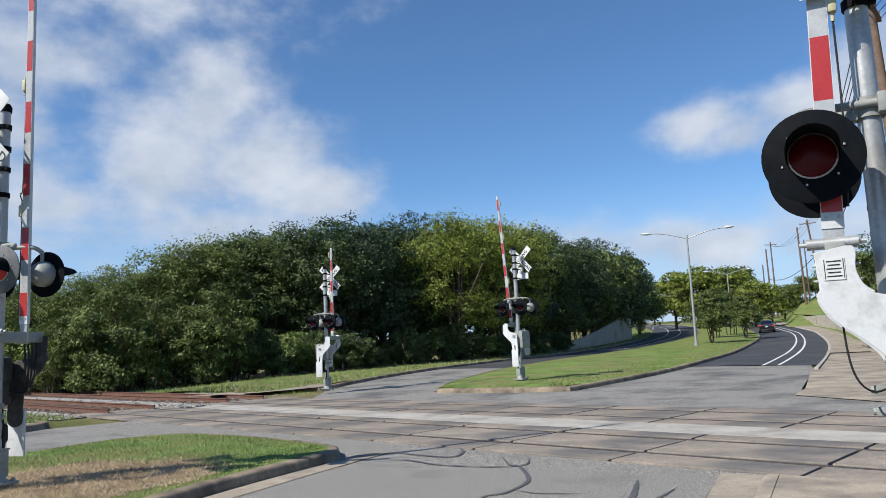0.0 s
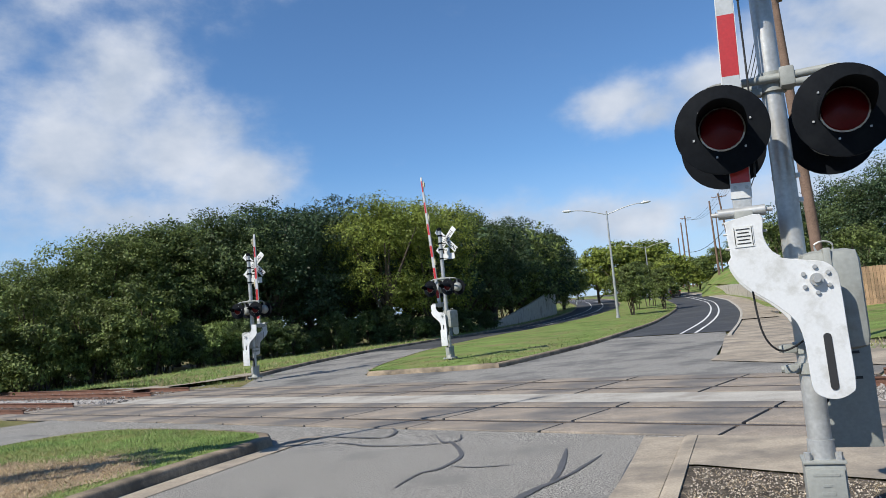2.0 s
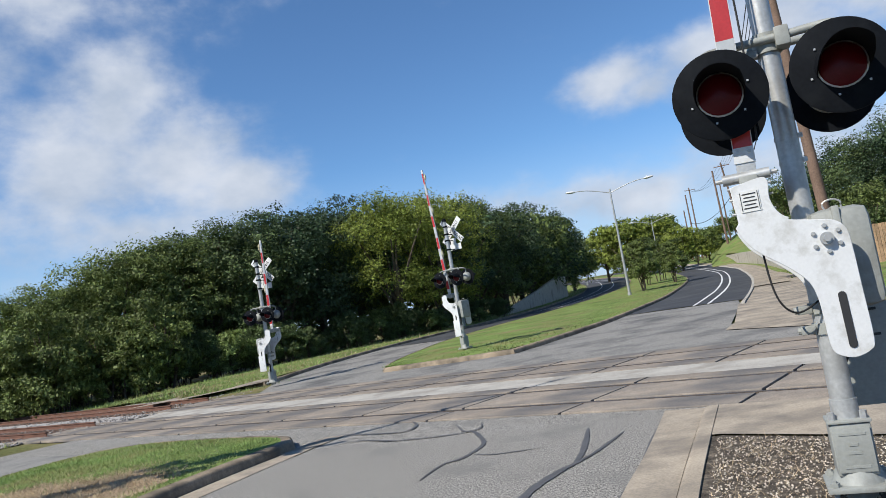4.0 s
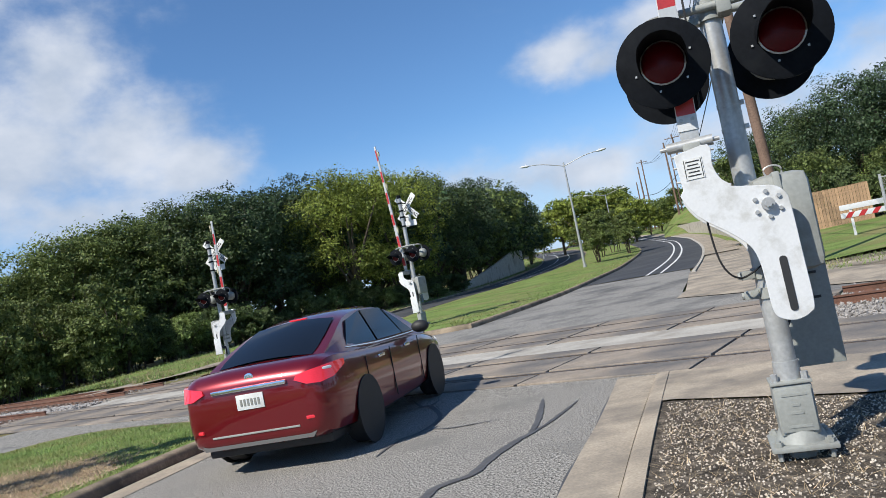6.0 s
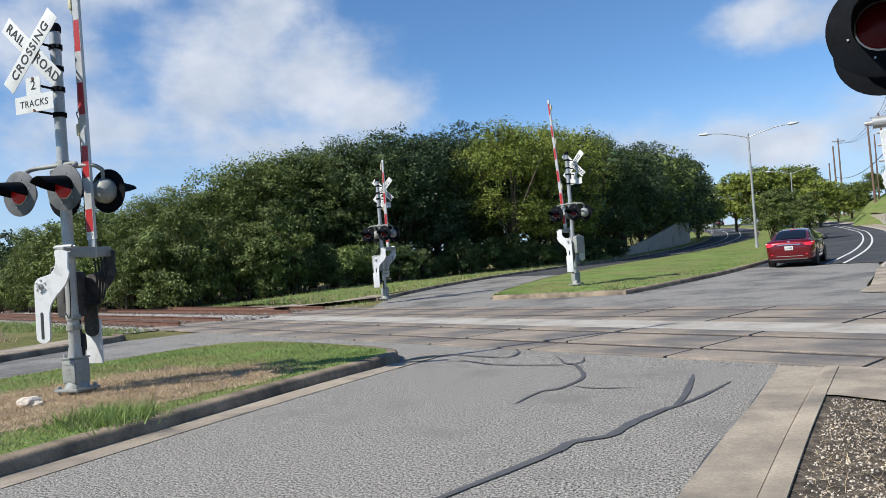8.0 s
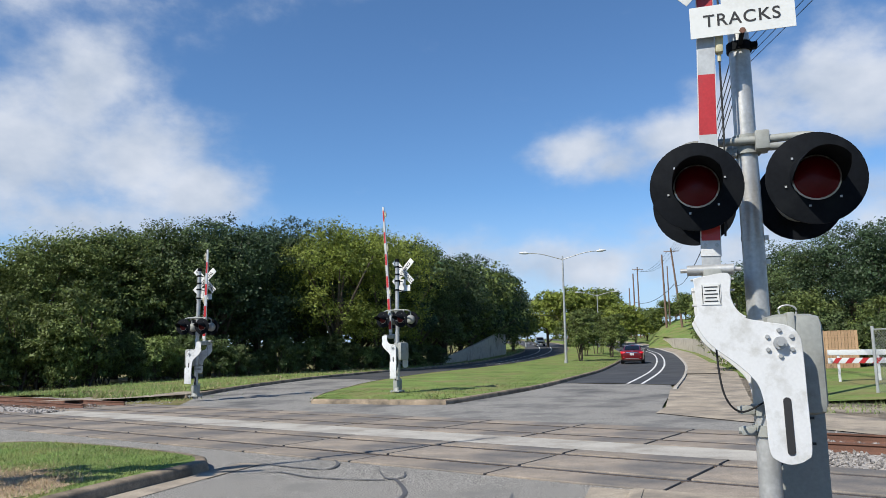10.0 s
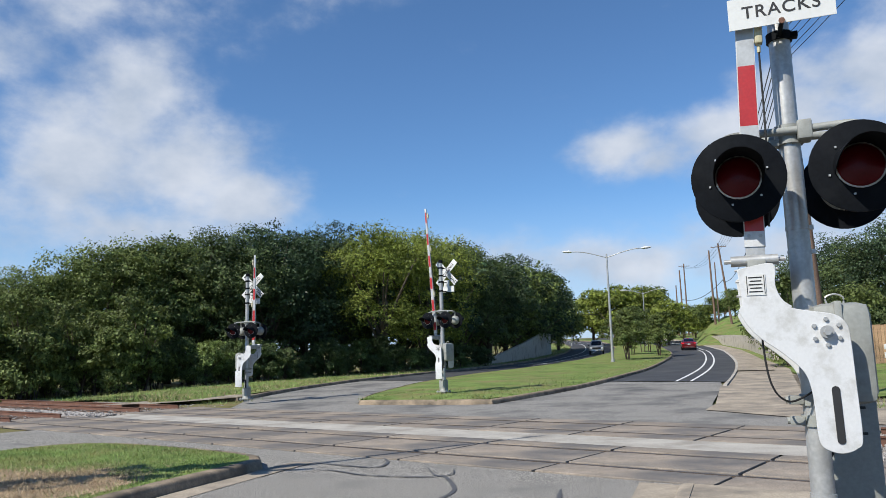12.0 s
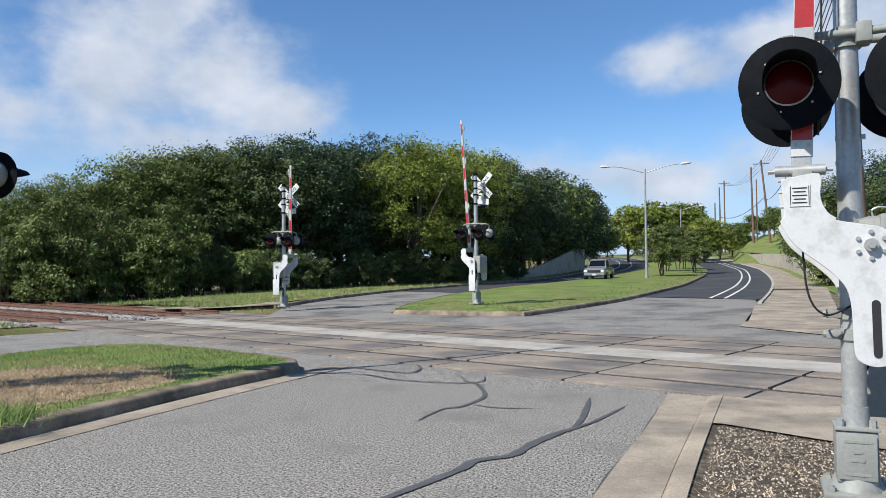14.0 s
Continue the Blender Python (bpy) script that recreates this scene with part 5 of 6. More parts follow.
def tree_kind(name, seed, width, height, base, leaf, n, material, label, category="tree", lobes=46, stems=1, group=""):
    tr = thing(name, pose(0, 0, 0), label, category, group)
    me, cen = leaf_mesh("crown", seed, width, height, base, leaf, n, material, lobes)
    rng = random.Random(seed)
    bm = bmesh.new()
    for k in range(stems):
        off = Vector((rng.uniform(-1, 1), rng.uniform(-1, 1), 0)) * (0.12 * (stems - 1))
        top = Vector((rng.uniform(-0.4, 0.4), rng.uniform(-0.4, 0.4), base + (height - base) * 0.45)) + off * 2.5
        r = 0.028 * height / (1 + 0.5 * (stems - 1))
        hose(bm, curve_pts([off - Vector((0, 0, 0.2)), off * 1.3 + Vector((rng.uniform(-0.1, 0.1), 0, base * 0.6)), top * 0.8, top], 4), [r * (1.25 - 0.9 * i / 12) for i in range(13)], 8)
    part("trunk", bm, BARK, tr, "dark rough trunk")
    for i in range(min(9, lobes)):
        c = Vector(cen[i * len(cen) // 9])
        bm = bmesh.new()
        a = Vector((0, 0, base + (c.z - base) * 0.3))
        hose(bm, curve_pts([a, a.lerp(c, 0.5) + Vector((0, 0, 0.2)), c], 4), [0.012 * height * (1 - 0.09 * j) for j in range(9)], 5)
        part("limb", bm, BARK, tr)
    cr = new("crown", me)
    cr.parent = tr
    return tr


D, L_, M, S, DM = LEAVES
KINDS = {
    "oak": tree_kind("oak_tree", 11, 9.6, 10.4, 0.2, 0.092, 28000, D, "dense dark green oak at the wood's edge", "tree", 60, 1, "trees of the wood"),
    "oak2": tree_kind("oak_tree", 12, 8.8, 11.0, 0.2, 0.092, 28000, D, "tall dark green oak with a broken outline", "tree", 52, 1, "trees of the wood"),
    "mid": tree_kind("hackberry_tree", 13, 9.2, 10.0, 0.1, 0.092, 28000, M, "mid-green leafy hackberry at the wood's edge", "tree", 56, 1, "trees of the wood"),
    "mid2": tree_kind("hackberry_tree", 14, 8.6, 8.6, 0.0, 0.092, 24000, M, "mid-green leafy tree with low branches", "tree", 48, 2, "trees of the wood"),
    "light": tree_kind("elm_tree", 15, 10.0, 11.4, 0.2, 0.092, 28000, L_, "sunlit yellow-green elm at the wood's edge", "tree", 54, 1, "trees of the wood"),
    "deep": tree_kind("hackberry_tree", 31, 9.0, 10.2, 0.1, 0.092, 28000, DM, "deep green leafy hackberry at the wood's edge", "tree", 58, 1, "trees of the wood"),
    "fill": tree_kind("hackberry_tree", 21, 9.4, 10.2, 0.0, 0.22, 6000, M, "mid-green tree inside the wood", "tree", 50, 1, "trees of the wood"),
    "filld": tree_kind("oak_tree", 22, 9.4, 10.6, 0.0, 0.22, 6000, D, "dark green oak inside the wood", "tree", 50, 1, "trees of the wood"),
    "far": tree_kind("distant_tree", 16, 11, 9.6, 0.0, 0.24, 9000, L_, "distant yellow-green roadside tree", "tree", 44, 1, "distant trees"),
    "fard": tree_kind("distant_tree", 17, 11, 10, 0.0, 0.24, 8000, M, "distant mid-green tree on the hill", "tree", 44, 1, "distant trees"),
    "small": tree_kind("crape_myrtle", 18, 4.0, 4.3, 0.35, 0.085, 9000, M, "small many-stemmed tree on the grass median", "tree", 26, 4, "small median trees"),
    "shrub": tree_kind("shrub", 19, 3.4, 2.4, -0.1, 0.075, 6500, S, "leafy green shrub under the trees", "shrub", 24, 3, "shrubs before the wood"),
    "shrub3": tree_kind("shrub", 33, 3.0, 2.6, -0.1, 0.07, 6000, DM, "dark leafy sapling under the trees", "shrub", 26, 3, "shrubs before the wood"),
    "shrub2": tree_kind("shrub", 20, 4.4, 3.6, -0.2, 0.08, 8000, M, "tall leafy shrub under the trees", "shrub", 28, 3, "shrubs before the wood"),
}
FIRST = set(KINDS)
TRNG = random.Random(4)


def plant(kind, x, y, scale=1.0, tall=1.0, dz=0.0, turn=None):
    m = pose(x, y, h(x, y) + dz, 0, 0, TRNG.uniform(0, 360) if turn is None else turn)
    if kind in FIRST:
        FIRST.discard(kind)
        ob = KINDS[kind]
        ob.matrix_basis = m
    else:
        ob = copy_thing(KINDS[kind], m)
    ob.scale = (scale, scale, scale * tall)
    return ob


# the wood: bearing, distance, top angle, kind, all seen from the pavement
WOOD = [(-54.5, 110, 0.022, "fill"), (-50.6, 95, 0.038, "fill"), (-47.6, 80, 0.055, "fill"), (-44.6, 66, 0.072, "filld"), (-41.3, 56, 0.092, "fill"), (-52, 100, 0.026, "fill"), (-49, 88, 0.046, "mid2"), (-46.2, 74, 0.060, "mid"), (-43, 60, 0.080, "mid"), (-39.6, 52, 0.098, "mid2"), (-36.2, 49, 0.112, "mid"), (-33, 49, 0.128, "mid"),
        (-29.8, 49, 0.158, "mid"), (-26.8, 50, 0.172, "mid"), (-23.6, 50, 0.168, "deep"), (-20.8, 51, 0.170, "deep"), (-18.2, 52, 0.184, "oak"), (-15.4, 55, 0.172, "oak2"), (-12.6, 58, 0.180, "oak2"),
        (-9.6, 54.5, 0.180, "light"), (-6.4, 58, 0.168, "light"), (-3.6, 70, 0.150, "deep"), (-1.4, 76, 0.142, "oak"), (0.6, 86, 0.134, "oak2"), (2.3, 100, 0.112, "oak"), (3.1, 112, 0.094, "deep")]
HEI = {"deep": 10.2, "fill": 10.2, "filld": 10.6, "oak": 10.4, "oak2": 11.0, "mid": 10.0, "mid2": 8.6, "light": 11.4}
for a, r, e, k in WOOD:
    x, y = polar(a, r)
    sc = (1.55 + e * r - h(x, y)) / HEI[k]
    plant(k, x, y, sc * 1.07)
    # a second rank behind, a little lower, closes the wood
    x, y = polar(a + TRNG.uniform(1.2, 2.0) * 50 / r, r + TRNG.uniform(6, 9))
    k2 = TRNG.choice(["fill", "filld", "filld"])
    plant(k2, x, y, (1.55 + e * 0.97 * (r + 7) - h(x, y)) / HEI[k2])
for i in range(84):
    a = -59 + i * 0.69 + TRNG.uniform(-0.3, 0.3)
    r = float(np.interp(a, [-59, -50, -43, -38.5, -31.6, -24, -20, -15.5, -11, -6.7, -3], [100, 84, 56, 44, 43.5, 45, 46.5, 49, 53, 56, 62])) + TRNG.uniform(-0.6, 1.6)
    x, y = polar(a, r)
    brush = a < -27
    plant("shrub" if TRNG.random() < (0.6 if brush else 0.12) else ("shrub2" if brush else "shrub3"), x, y, TRNG.uniform(0.7, 1.25) if brush else TRNG.uniform(0.5, 1.0), TRNG.uniform(0.8, 1.35))
# trees up the road
for a, r, e, k in ((6.5, 135, 0.084, "far"), (8.1, 128, 0.090, "far"), (10.2, 132, 0.086, "far"), (5.0, 190, 0.045, "fard"), (11.9, 120, 0.066, "far"), (13.0, 140, 0.055, "far"), (10.9, 190, 0.083, "fard"),
                   (14.2, 190, 0.05, "fard"), (15.2, 135, 0.062, "fard"), (16.6, 120, 0.075, "fard"), (18.2, 115, 0.080, "far"), (4.1, 230, 0.04, "fard"), (2.9, 260, 0.045, "fard"), (12.6, 230, 0.05, "fard"), (13.6, 175, 0.048, "fard"), (15.9, 160, 0.055, "fard"), (17.4, 150, 0.062, "fard"), (19.4, 130, 0.075, "fard"), (21.0, 120, 0.08, "fard"), (9.0, 200, 0.06, "fard"), (7.2, 210, 0.055, "fard"), (14.9, 200, 0.05, "far"), (13.8, 150, 0.056, "fard"), (14.6, 158, 0.058, "far"), (16.0, 150, 0.062, "fard"), (17.0, 145, 0.066, "far"), (12.3, 165, 0.052, "far")):
    x, y = polar(a, r)
    z = h(x, y) + (4.0 if a > 14.8 else 0)
    plant(k, x, y, max(0.35, (1.55 + e * r - z) / 9.8), 1.0, z - h(x, y))
for a, r, hh in ((8.9, 66, 4.7), (11.2, 76, 4.4), (10.2, 90, 5.2), (9.2, 82, 5.0)):
    plant("small", *polar(a, r), hh / 4.3, 1.0, 0.15)
# right-hand wood behind the fence
for a, r, e, k in ((20.4, 60, 0.115, "deep"), (22.8, 56, 0.135, "oak"), (25.2, 52, 0.14, "deep"), (27.8, 50, 0.158, "oak"), (30.6, 48, 0.17, "oak"), (33.8, 46, 0.165, "oak2"), (37.5, 44, 0.16, "deep"), (41.5, 42, 0.16, "oak"), (18.6, 80, 0.07, "mid2")):
    x, y = polar(a, r)
    plant(k, x, y, (1.55 + e * r - h(x, y)) / HEI[k])
for i in range(15):
    a = 20.0 + i * 1.4
    plant("shrub2" if i % 3 == 0 else "shrub3", *polar(a, 46.0 - 0.25 * i + TRNG.uniform(-1, 1)), TRNG.uniform(0.8, 1.3), 1.1)
# far woods close the horizon
for i in range(34):
    a = -178 + i * 10.5
    if -60 < a < 45:
        continue
    x, y = polar(a, 80 + TRNG.uniform(-10, 20))
    plant("fill" if i % 2 else "filld", x, y, TRNG.uniform(0.9, 1.2))
for i in range(9):
    x, y = polar(-62 + i * 1.6, 150 + TRNG.uniform(-10, 20))
    plant("fill", x, y, 0.75)
for a, r in ((-3.5, 80), (-2.0, 84), (-0.6, 88), (0.6, 93), (1.6, 99), (2.4, 106), (3.0, 114), (-5.5, 70), (-4.6, 74)):
    x, y = polar(a, r)
    plant("shrub2", x, y, 1.5, 1.1, 0.6)

# ---- grass ----
def inside(outline):
    p = np.array(outline)

    def f(x, y):
        j, c = len(p) - 1, False
        for i in range(len(p)):
            if (p[i][1] > y) != (p[j][1] > y) and x < (p[j][0] - p[i][0]) * (y - p[i][1]) / (p[j][1] - p[i][1]) + p[i][0]:
                c = not c
            j = i
        return c
    return f


def blades(name, n, place, length, width, material, label, seed, lie=0.5):
    rng = np.random.default_rng(seed)
    v = np.empty((n, 3, 3))
    for i in range(n):
        x, y, z = place(rng)
        a, l = rng.uniform(0, 6.283), length * rng.uniform(0.5, 1.35)
        w = width * rng.uniform(0.6, 1.3)
        dx, dy = math.cos(a) * w, math.sin(a) * w
        t = rng.normal(size=2) * lie * l
        v[i] = ((x - dx, y - dy, z - 0.005), (x + dx, y + dy, z - 0.005), (x + t[0], y + t[1], z + l * rng.uniform(0.5, 1.0)))
    me = bpy.data.meshes.new(name)
    me.from_pydata(v.reshape(-1, 3).tolist(), [], np.arange(3 * n).reshape(-1, 3).tolist())
    me.materials.append(material)
    return tagged(new(name, me), label, "", "", "stuff")


IN_ISLE = inside([tuple(v) for v in offset_line(ISLE, -0.2)][::3])
IN_MUL = inside(MUL[::3])


def isle_place(rng):
    while True:
        x, y = rng.uniform(-13, -3), rng.uniform(2.0, 14.8)
        if IN_ISLE(x, y) and (not IN_MUL(x + rng.normal() * 0.22, y + rng.normal() * 0.22) or rng.random() < 0.05):
            return x, y, 0.135


def mulch_place(rng):
    while True:
        x, y = rng.uniform(-9, -4.4), rng.uniform(5.0, 11.6)
        if IN_ISLE(x, y) and (IN_MUL(x + rng.normal() * 0.25, y + rng.normal() * 0.25) or rng.random() < 0.05):
            return x, y, 0.142


blades("island_grass", 60000, isle_place, 0.048, 0.006, BLADE, "short green grass on the island", 5)
blades("island_straw", 20000, mulch_place, 0.07, 0.005, STRAW, "dry straw and mulch litter", 6, 1.2)
blades("bed_straw", 6000, bed_place, 0.06, 0.003, STRAW, "dry grass litter on the bed", 7, 1.3)


def lane(line, d0, d1, dz, power=1.0):
    p = resample(line, 200)
    q0, q1 = offset_line(p, d0), offset_line(p, d1)

    def f(rng):
        i = int(199 * rng.random() ** power)
        k = rng.random()
        x, y = q0[i] + (q1[i] - q0[i]) * k + rng.normal(size=2) * 0.12
        return x, y, h(x, y) + dz
    return f


blades("median_grass", 26000, lane(MED, -0.3, -4.5, 0.14, 1.6), 0.10, 0.014, BLADE, "mown grass on the far median", 8)
blades("verge_grass", 22000, lane(LV.tolist(), -0.3, -8, 0.14, 1.5), 0.20, 0.018, BLADE, "unmown grass before the trees", 9)
blades("verge_straw", 5000, lane(LV.tolist(), -0.3, -5, 0.14, 1.5), 0.22, 0.014, STRAW, "dry grass before the trees", 10)
blades("field_straw", 26000, lambda r: (*st(r.uniform(0.5, 5.2), 22.6 + 22 * r.random() ** 0.8), 0.12), 0.42, 0.012, STRAW, "tall dry grass beside the tracks", 11, 0.35)
blades("field_grass", 22000, lambda r: (*st(r.uniform(0.5, 8.6), 22.2 + 26 * r.random()), 0.08), 0.16, 0.014, BLADE, "green rough grass beside the tracks", 12, 0.4)
blades("track_grass", 16000, lambda r: (*st(r.uniform(17.6, 24), 24.5 + 34 * r.random()), -0.02), 0.16, 0.02, BLADE, "rough grass between the tracks and the wood", 13, 0.4)
blades("right_grass", 14000, lambda r: (lambda a, q: (*polar(a, q), h(*polar(a, q)) - 0.03))(r.uniform(22, 42), r.uniform(20, 44)), 0.16, 0.02, BLADE, "rough grass before the fence", 14, 0.4)


def rock(x, y, z, r, seed):
    rng = random.Random(seed)
    bm = bmesh.new()
    bmesh.ops.create_icosphere(bm, subdivisions=2, radius=r)
    for v in bm.verts:
        v.co *= 1 + rng.uniform(-0.16, 0.16)
        v.co.z *= 0.6
    ob = mesh_ob("rock", bm, STONE, None, "", False)
    ob.matrix_basis = pose(x, y, z + r * 0.35, 0, 0, seed * 40)
    tagged(ob, "pale limestone rock lying on the mulch", "rock", "loose rocks")


rock(-6.95, 8.15, 0.14, 0.09, 1)
rock(-6.85, 7.95, 0.14, 0.12, 2)
rock(-6.72, 7.98, 0.14, 0.07, 3)
blades("tuft_grass", 1400, lambda r: (r.normal() * 0.22 - 5.05, r.normal() * 0.22 + 7.15, 0.14), 0.17, 0.008, BLADE, "taller green grass tuft by the kerb", 21, 0.5)

# ---- vehicles ----
def loft(bm, rings, close=True):
    vs = [[bm.verts.new(p) for p in r] for r in rings]
    n = len(vs[0])
    for a, b in zip(vs, vs[1:]):
        for i in range(n):
            j = (i + 1) % n
            bm.faces.new((a[i], a[j], b[j], b[i]))
    if close:
        bm.faces.new(vs[0][::-1])
        bm.faces.new(vs[-1])
    bmesh.ops.recalc_face_normals(bm, faces=bm.faces)
    return bm


def section(w, zb, zm, zt, crown):
    """A ring across the body: sill, flank, shoulder and top, both sides."""
    half = [(0.0, zb), (w * 0.80, zb), (w * 0.94, zb + 0.05), (w * 0.985, zb + 0.18), (w, zm), (w * 0.985, zt - 0.10), (w * 0.93, zt - 0.02), (w * 0.80, zt + crown * 0.45), (w * 0.4, zt + crown * 0.9), (0.0, zt + crown)]
    return half + [(-x, z) for x, z in half[-2:0:-1]]


def wheel(parent, x, y, r, rim_mat, name="wheel"):
    wh = new(name)
    wh.parent = parent
    wh.matrix_basis = pose(x, y, r)
    sx = 1 if x > 0 else -1
    m = pose(0, 0, 0, 0, 90, 0)
    bm = bmesh.new()
    lathe(bm, [(r * 0.62, -0.10), (r * 0.94, -0.105), (r, -0.07), (r, 0.07), (r * 0.94, 0.105), (r * 0.62, 0.10)], m, 28)
    part("tyre", bm, RUBBER, wh)
    bm = bmesh.new()
    lathe(bm, [(r * 0.68, 0.102 * sx), (r * 0.66, 0.110 * sx), (r * 0.62, 0.104 * sx), (0.0, 0.103 * sx)], m, 24)
    for i in range(5):
        a = radians(72 * i)
        box(bm, (0.108 * sx, math.cos(a) * r * 0.33, math.sin(a) * r * 0.33), (0.016, r * 0.14, r * 0.62), Euler((a - math.pi / 2, 0, 0)).to_matrix(), 0.004)
    part("rim", bm, rim_mat, wh)
    return wh


def sedan(label, paint, m):
    """Nose along +y; the origin lies on the ground under the middle."""
    car = thing("car", m, label, "car")
    # y, half width, sill height, mid, top, crown
    S_ = [(-2.33, 0.60, 0.42, 0.58, 0.80, 0.02), (-2.30, 0.74, 0.33, 0.60, 0.93, 0.03), (-2.18, 0.83, 0.27, 0.62, 1.03, 0.035), (-1.95, 0.875, 0.25, 0.62, 1.06, 0.03), (-1.5, 0.89, 0.22, 0.62, 1.03, 0.03),
          (-0.6, 0.885, 0.20, 0.62, 0.98, 0.03), (0.4, 0.885, 0.20, 0.60, 0.95, 0.03), (1.1, 0.885, 0.22, 0.58, 0.92, 0.05), (1.7, 0.865, 0.24, 0.56, 0.84, 0.05), (2.1, 0.79, 0.26, 0.54, 0.74, 0.04), (2.28, 0.66, 0.32, 0.5, 0.66, 0.02), (2.32, 0.5, 0.38, 0.48, 0.58, 0.01)]
    bm = bmesh.new()
    smooth = []
    for k in range(6):
        line = curve_pts([(i, row[k], 0) for i, row in enumerate(S_)], 4)
        smooth.append([v.y for v in line])
    loft(bm, [[(x, y, z) for x, z in section(w, zb, zm, zt, c)] for y, w, zb, zm, zt, c in zip(*smooth)])
    body = part("body", bm, paint, car)
    # cabin
    CAB = [(-1.95, 0.70, 1.05, 0.0), (-1.45, 0.72, 1.05, 0.20), (-0.95, 0.70, 1.04, 0.375), (-0.4, 0.69, 1.0, 0.47), (0.2, 0.69, 0.98, 0.475), (0.65, 0.70, 0.97, 0.385), (1.15, 0.73, 0.96, 0.16), (1.45, 0.74, 0.95, 0.0)]
    C_ = [tuple(q) for q in zip(*[[v.y for v in curve_pts([(i, row[k], 0) for i, row in enumerate(CAB)], 4)] for k in range(4)])]
    bm = bmesh.new()
    rings = []
    for y, w, zb, hh in C_:
        top = w - 0.34 * hh
        rings.append([(x, y, z) for x, z in ((-w - 0.06, zb - 0.06), (-w - 0.04, zb), (-w + 0.16 * hh, zb + hh * 0.5), (-top, zb + hh * 0.93), (-top * 0.72, zb + hh + 0.01), (0, zb + hh + 0.025), (top * 0.72, zb + hh + 0.01), (top, zb + hh * 0.93), (w - 0.16 * hh, zb + hh * 0.5), (w + 0.04, zb), (w + 0.06, zb - 0.06))])
    loft(bm, rings)
    cabin = part("cabin", bm, paint, car, "rounded painted cabin and roof")
    def glass(name, quad, thick=0.012):
        bm2 = bmesh.new()
        q = [Vector(p) for p in quad]
        n = (q[1] - q[0]).cross(q[3] - q[0]).normalized()
        vs_ = [bm2.verts.new(p + n * 0.018) for p in q]
        vb = [bm2.verts.new(p - n * thick) for p in q]
        bm2.faces.new(vs_)
        bm2.faces.new(vb[::-1])
        for i in range(4):
            j = (i + 1) % 4
            bm2.faces.new((vs_[j], vs_[i], vb[i], vb[j]))
        bmesh.ops.recalc_face_normals(bm2, faces=bm2.faces)
        return part(name, bm2, CARGLASS, cabin, "dark tinted glass", False)

    def curved_glass(name, rows):
        """Rows of y, half width and height at the middle; bowed down to the sides."""
        bm2 = bmesh.new()
        top, low = [], []
        for y, hw, z in rows:
            cols = [-1, -0.6, -0.2, 0.2, 0.6, 1]
            top.append([bm2.verts.new((c * hw, y, z - 0.035 * c * c)) for c in cols])
            low.append([bm2.verts.new((c * hw, y, z - 0.035 * c * c - 0.02)) for c in cols])
        for g, rev in ((top, False), (low, True)):
            for a_, b_ in zip(g, g[1:]):
                for i_ in range(5):
                    f_ = (a_[i_], a_[i_ + 1], b_[i_ + 1], b_[i_])
                    bm2.faces.new(f_[::-1] if rev else f_)
        bmesh.ops.recalc_face_normals(bm2, faces=bm2.faces)
        return part(name, bm2, CARGLASS, cabin, "dark tinted glass")

    mid = [(row[0], row[2] + row[3] + 0.025) for row in C_]
    ys, zs = [v[0] for v in mid], [v[1] for v in mid]
    curved_glass("rear_window", [(y, hw, float(np.interp(y, ys, zs)) + 0.022) for y, hw in ((-1.90, 0.56), (-1.75, 0.57), (-1.6, 0.56), (-1.45, 0.55), (-1.3, 0.53), (-1.15, 0.51), (-1.02, 0.49))])
    curved_glass("windscreen", [(y, hw, float(np.interp(y, ys, zs)) + 0.022) for y, hw in ((0.62, 0.50), (0.8, 0.54), (1.0, 0.58), (1.2, 0.61), (1.38, 0.63))])
    for sx in (-1, 1):
        q1 = [(sx * 0.725, -0.38, 1.02), (sx * 0.735, 0.55, 1.0), (sx * 0.565, 0.28, 1.40), (sx * 0.555, -0.38, 1.42)]
        q2 = [(sx * 0.725, -1.40, 1.06), (sx * 0.725, -0.44, 1.02), (sx * 0.555, -0.44, 1.42), (sx * 0.60, -0.98, 1.345)]
        for q in (q1, q2):
            glass("side_window", q if sx > 0 else q[::-1])
        q3 = [(sx * 0.737, 0.58, 1.0), (sx * 0.75, 0.98, 0.99), (sx * 0.66, 0.66, 1.20), (sx * 0.58, 0.33, 1.38)]
        glass("side_window", q3 if sx > 0 else q3[::-1])
        bm = bmesh.new()
        hose(bm, curve_pts([(sx * 0.75, -1.45, 1.06), (sx * 0.765, -0.4, 1.0), (sx * 0.775, 1.0, 0.975)], 6), 0.012, 6)
        part("window_trim", bm, CHROME, cabin, "thin chrome strip")
        bm = bmesh.new()
        r = bmesh.ops.create_uvsphere(bm, u_segments=12, v_segments=8, radius=1)
        bmesh.ops.transform(bm, matrix=Matrix.Translation((sx * 0.97, 0.72, 1.04)) @ Matrix.Diagonal((0.13, 0.09, 0.085, 1)), verts=r["verts"])
        part("wing_mirror", bm, PLASTIC, body, "black wing mirror")
        for y in (-0.75, 0.25):
            bm = bmesh.new()
            box(bm, (sx * 0.888, y, 0.86), (0.03, 0.2, 0.035), None, 0.01)
            part("door_handle", bm, CHROME, body, "chrome door handle")
        # door seams
        for y in (-1.25, -0.42, 0.75):
            bm = bmesh.new()
            box(bm, (sx * 0.884, y, 0.62), (0.012, 0.008, 0.6))
            part("door_seam", bm, PLASTIC, body)
        # tail lamp wraps the corner
        bm = bmesh.new()
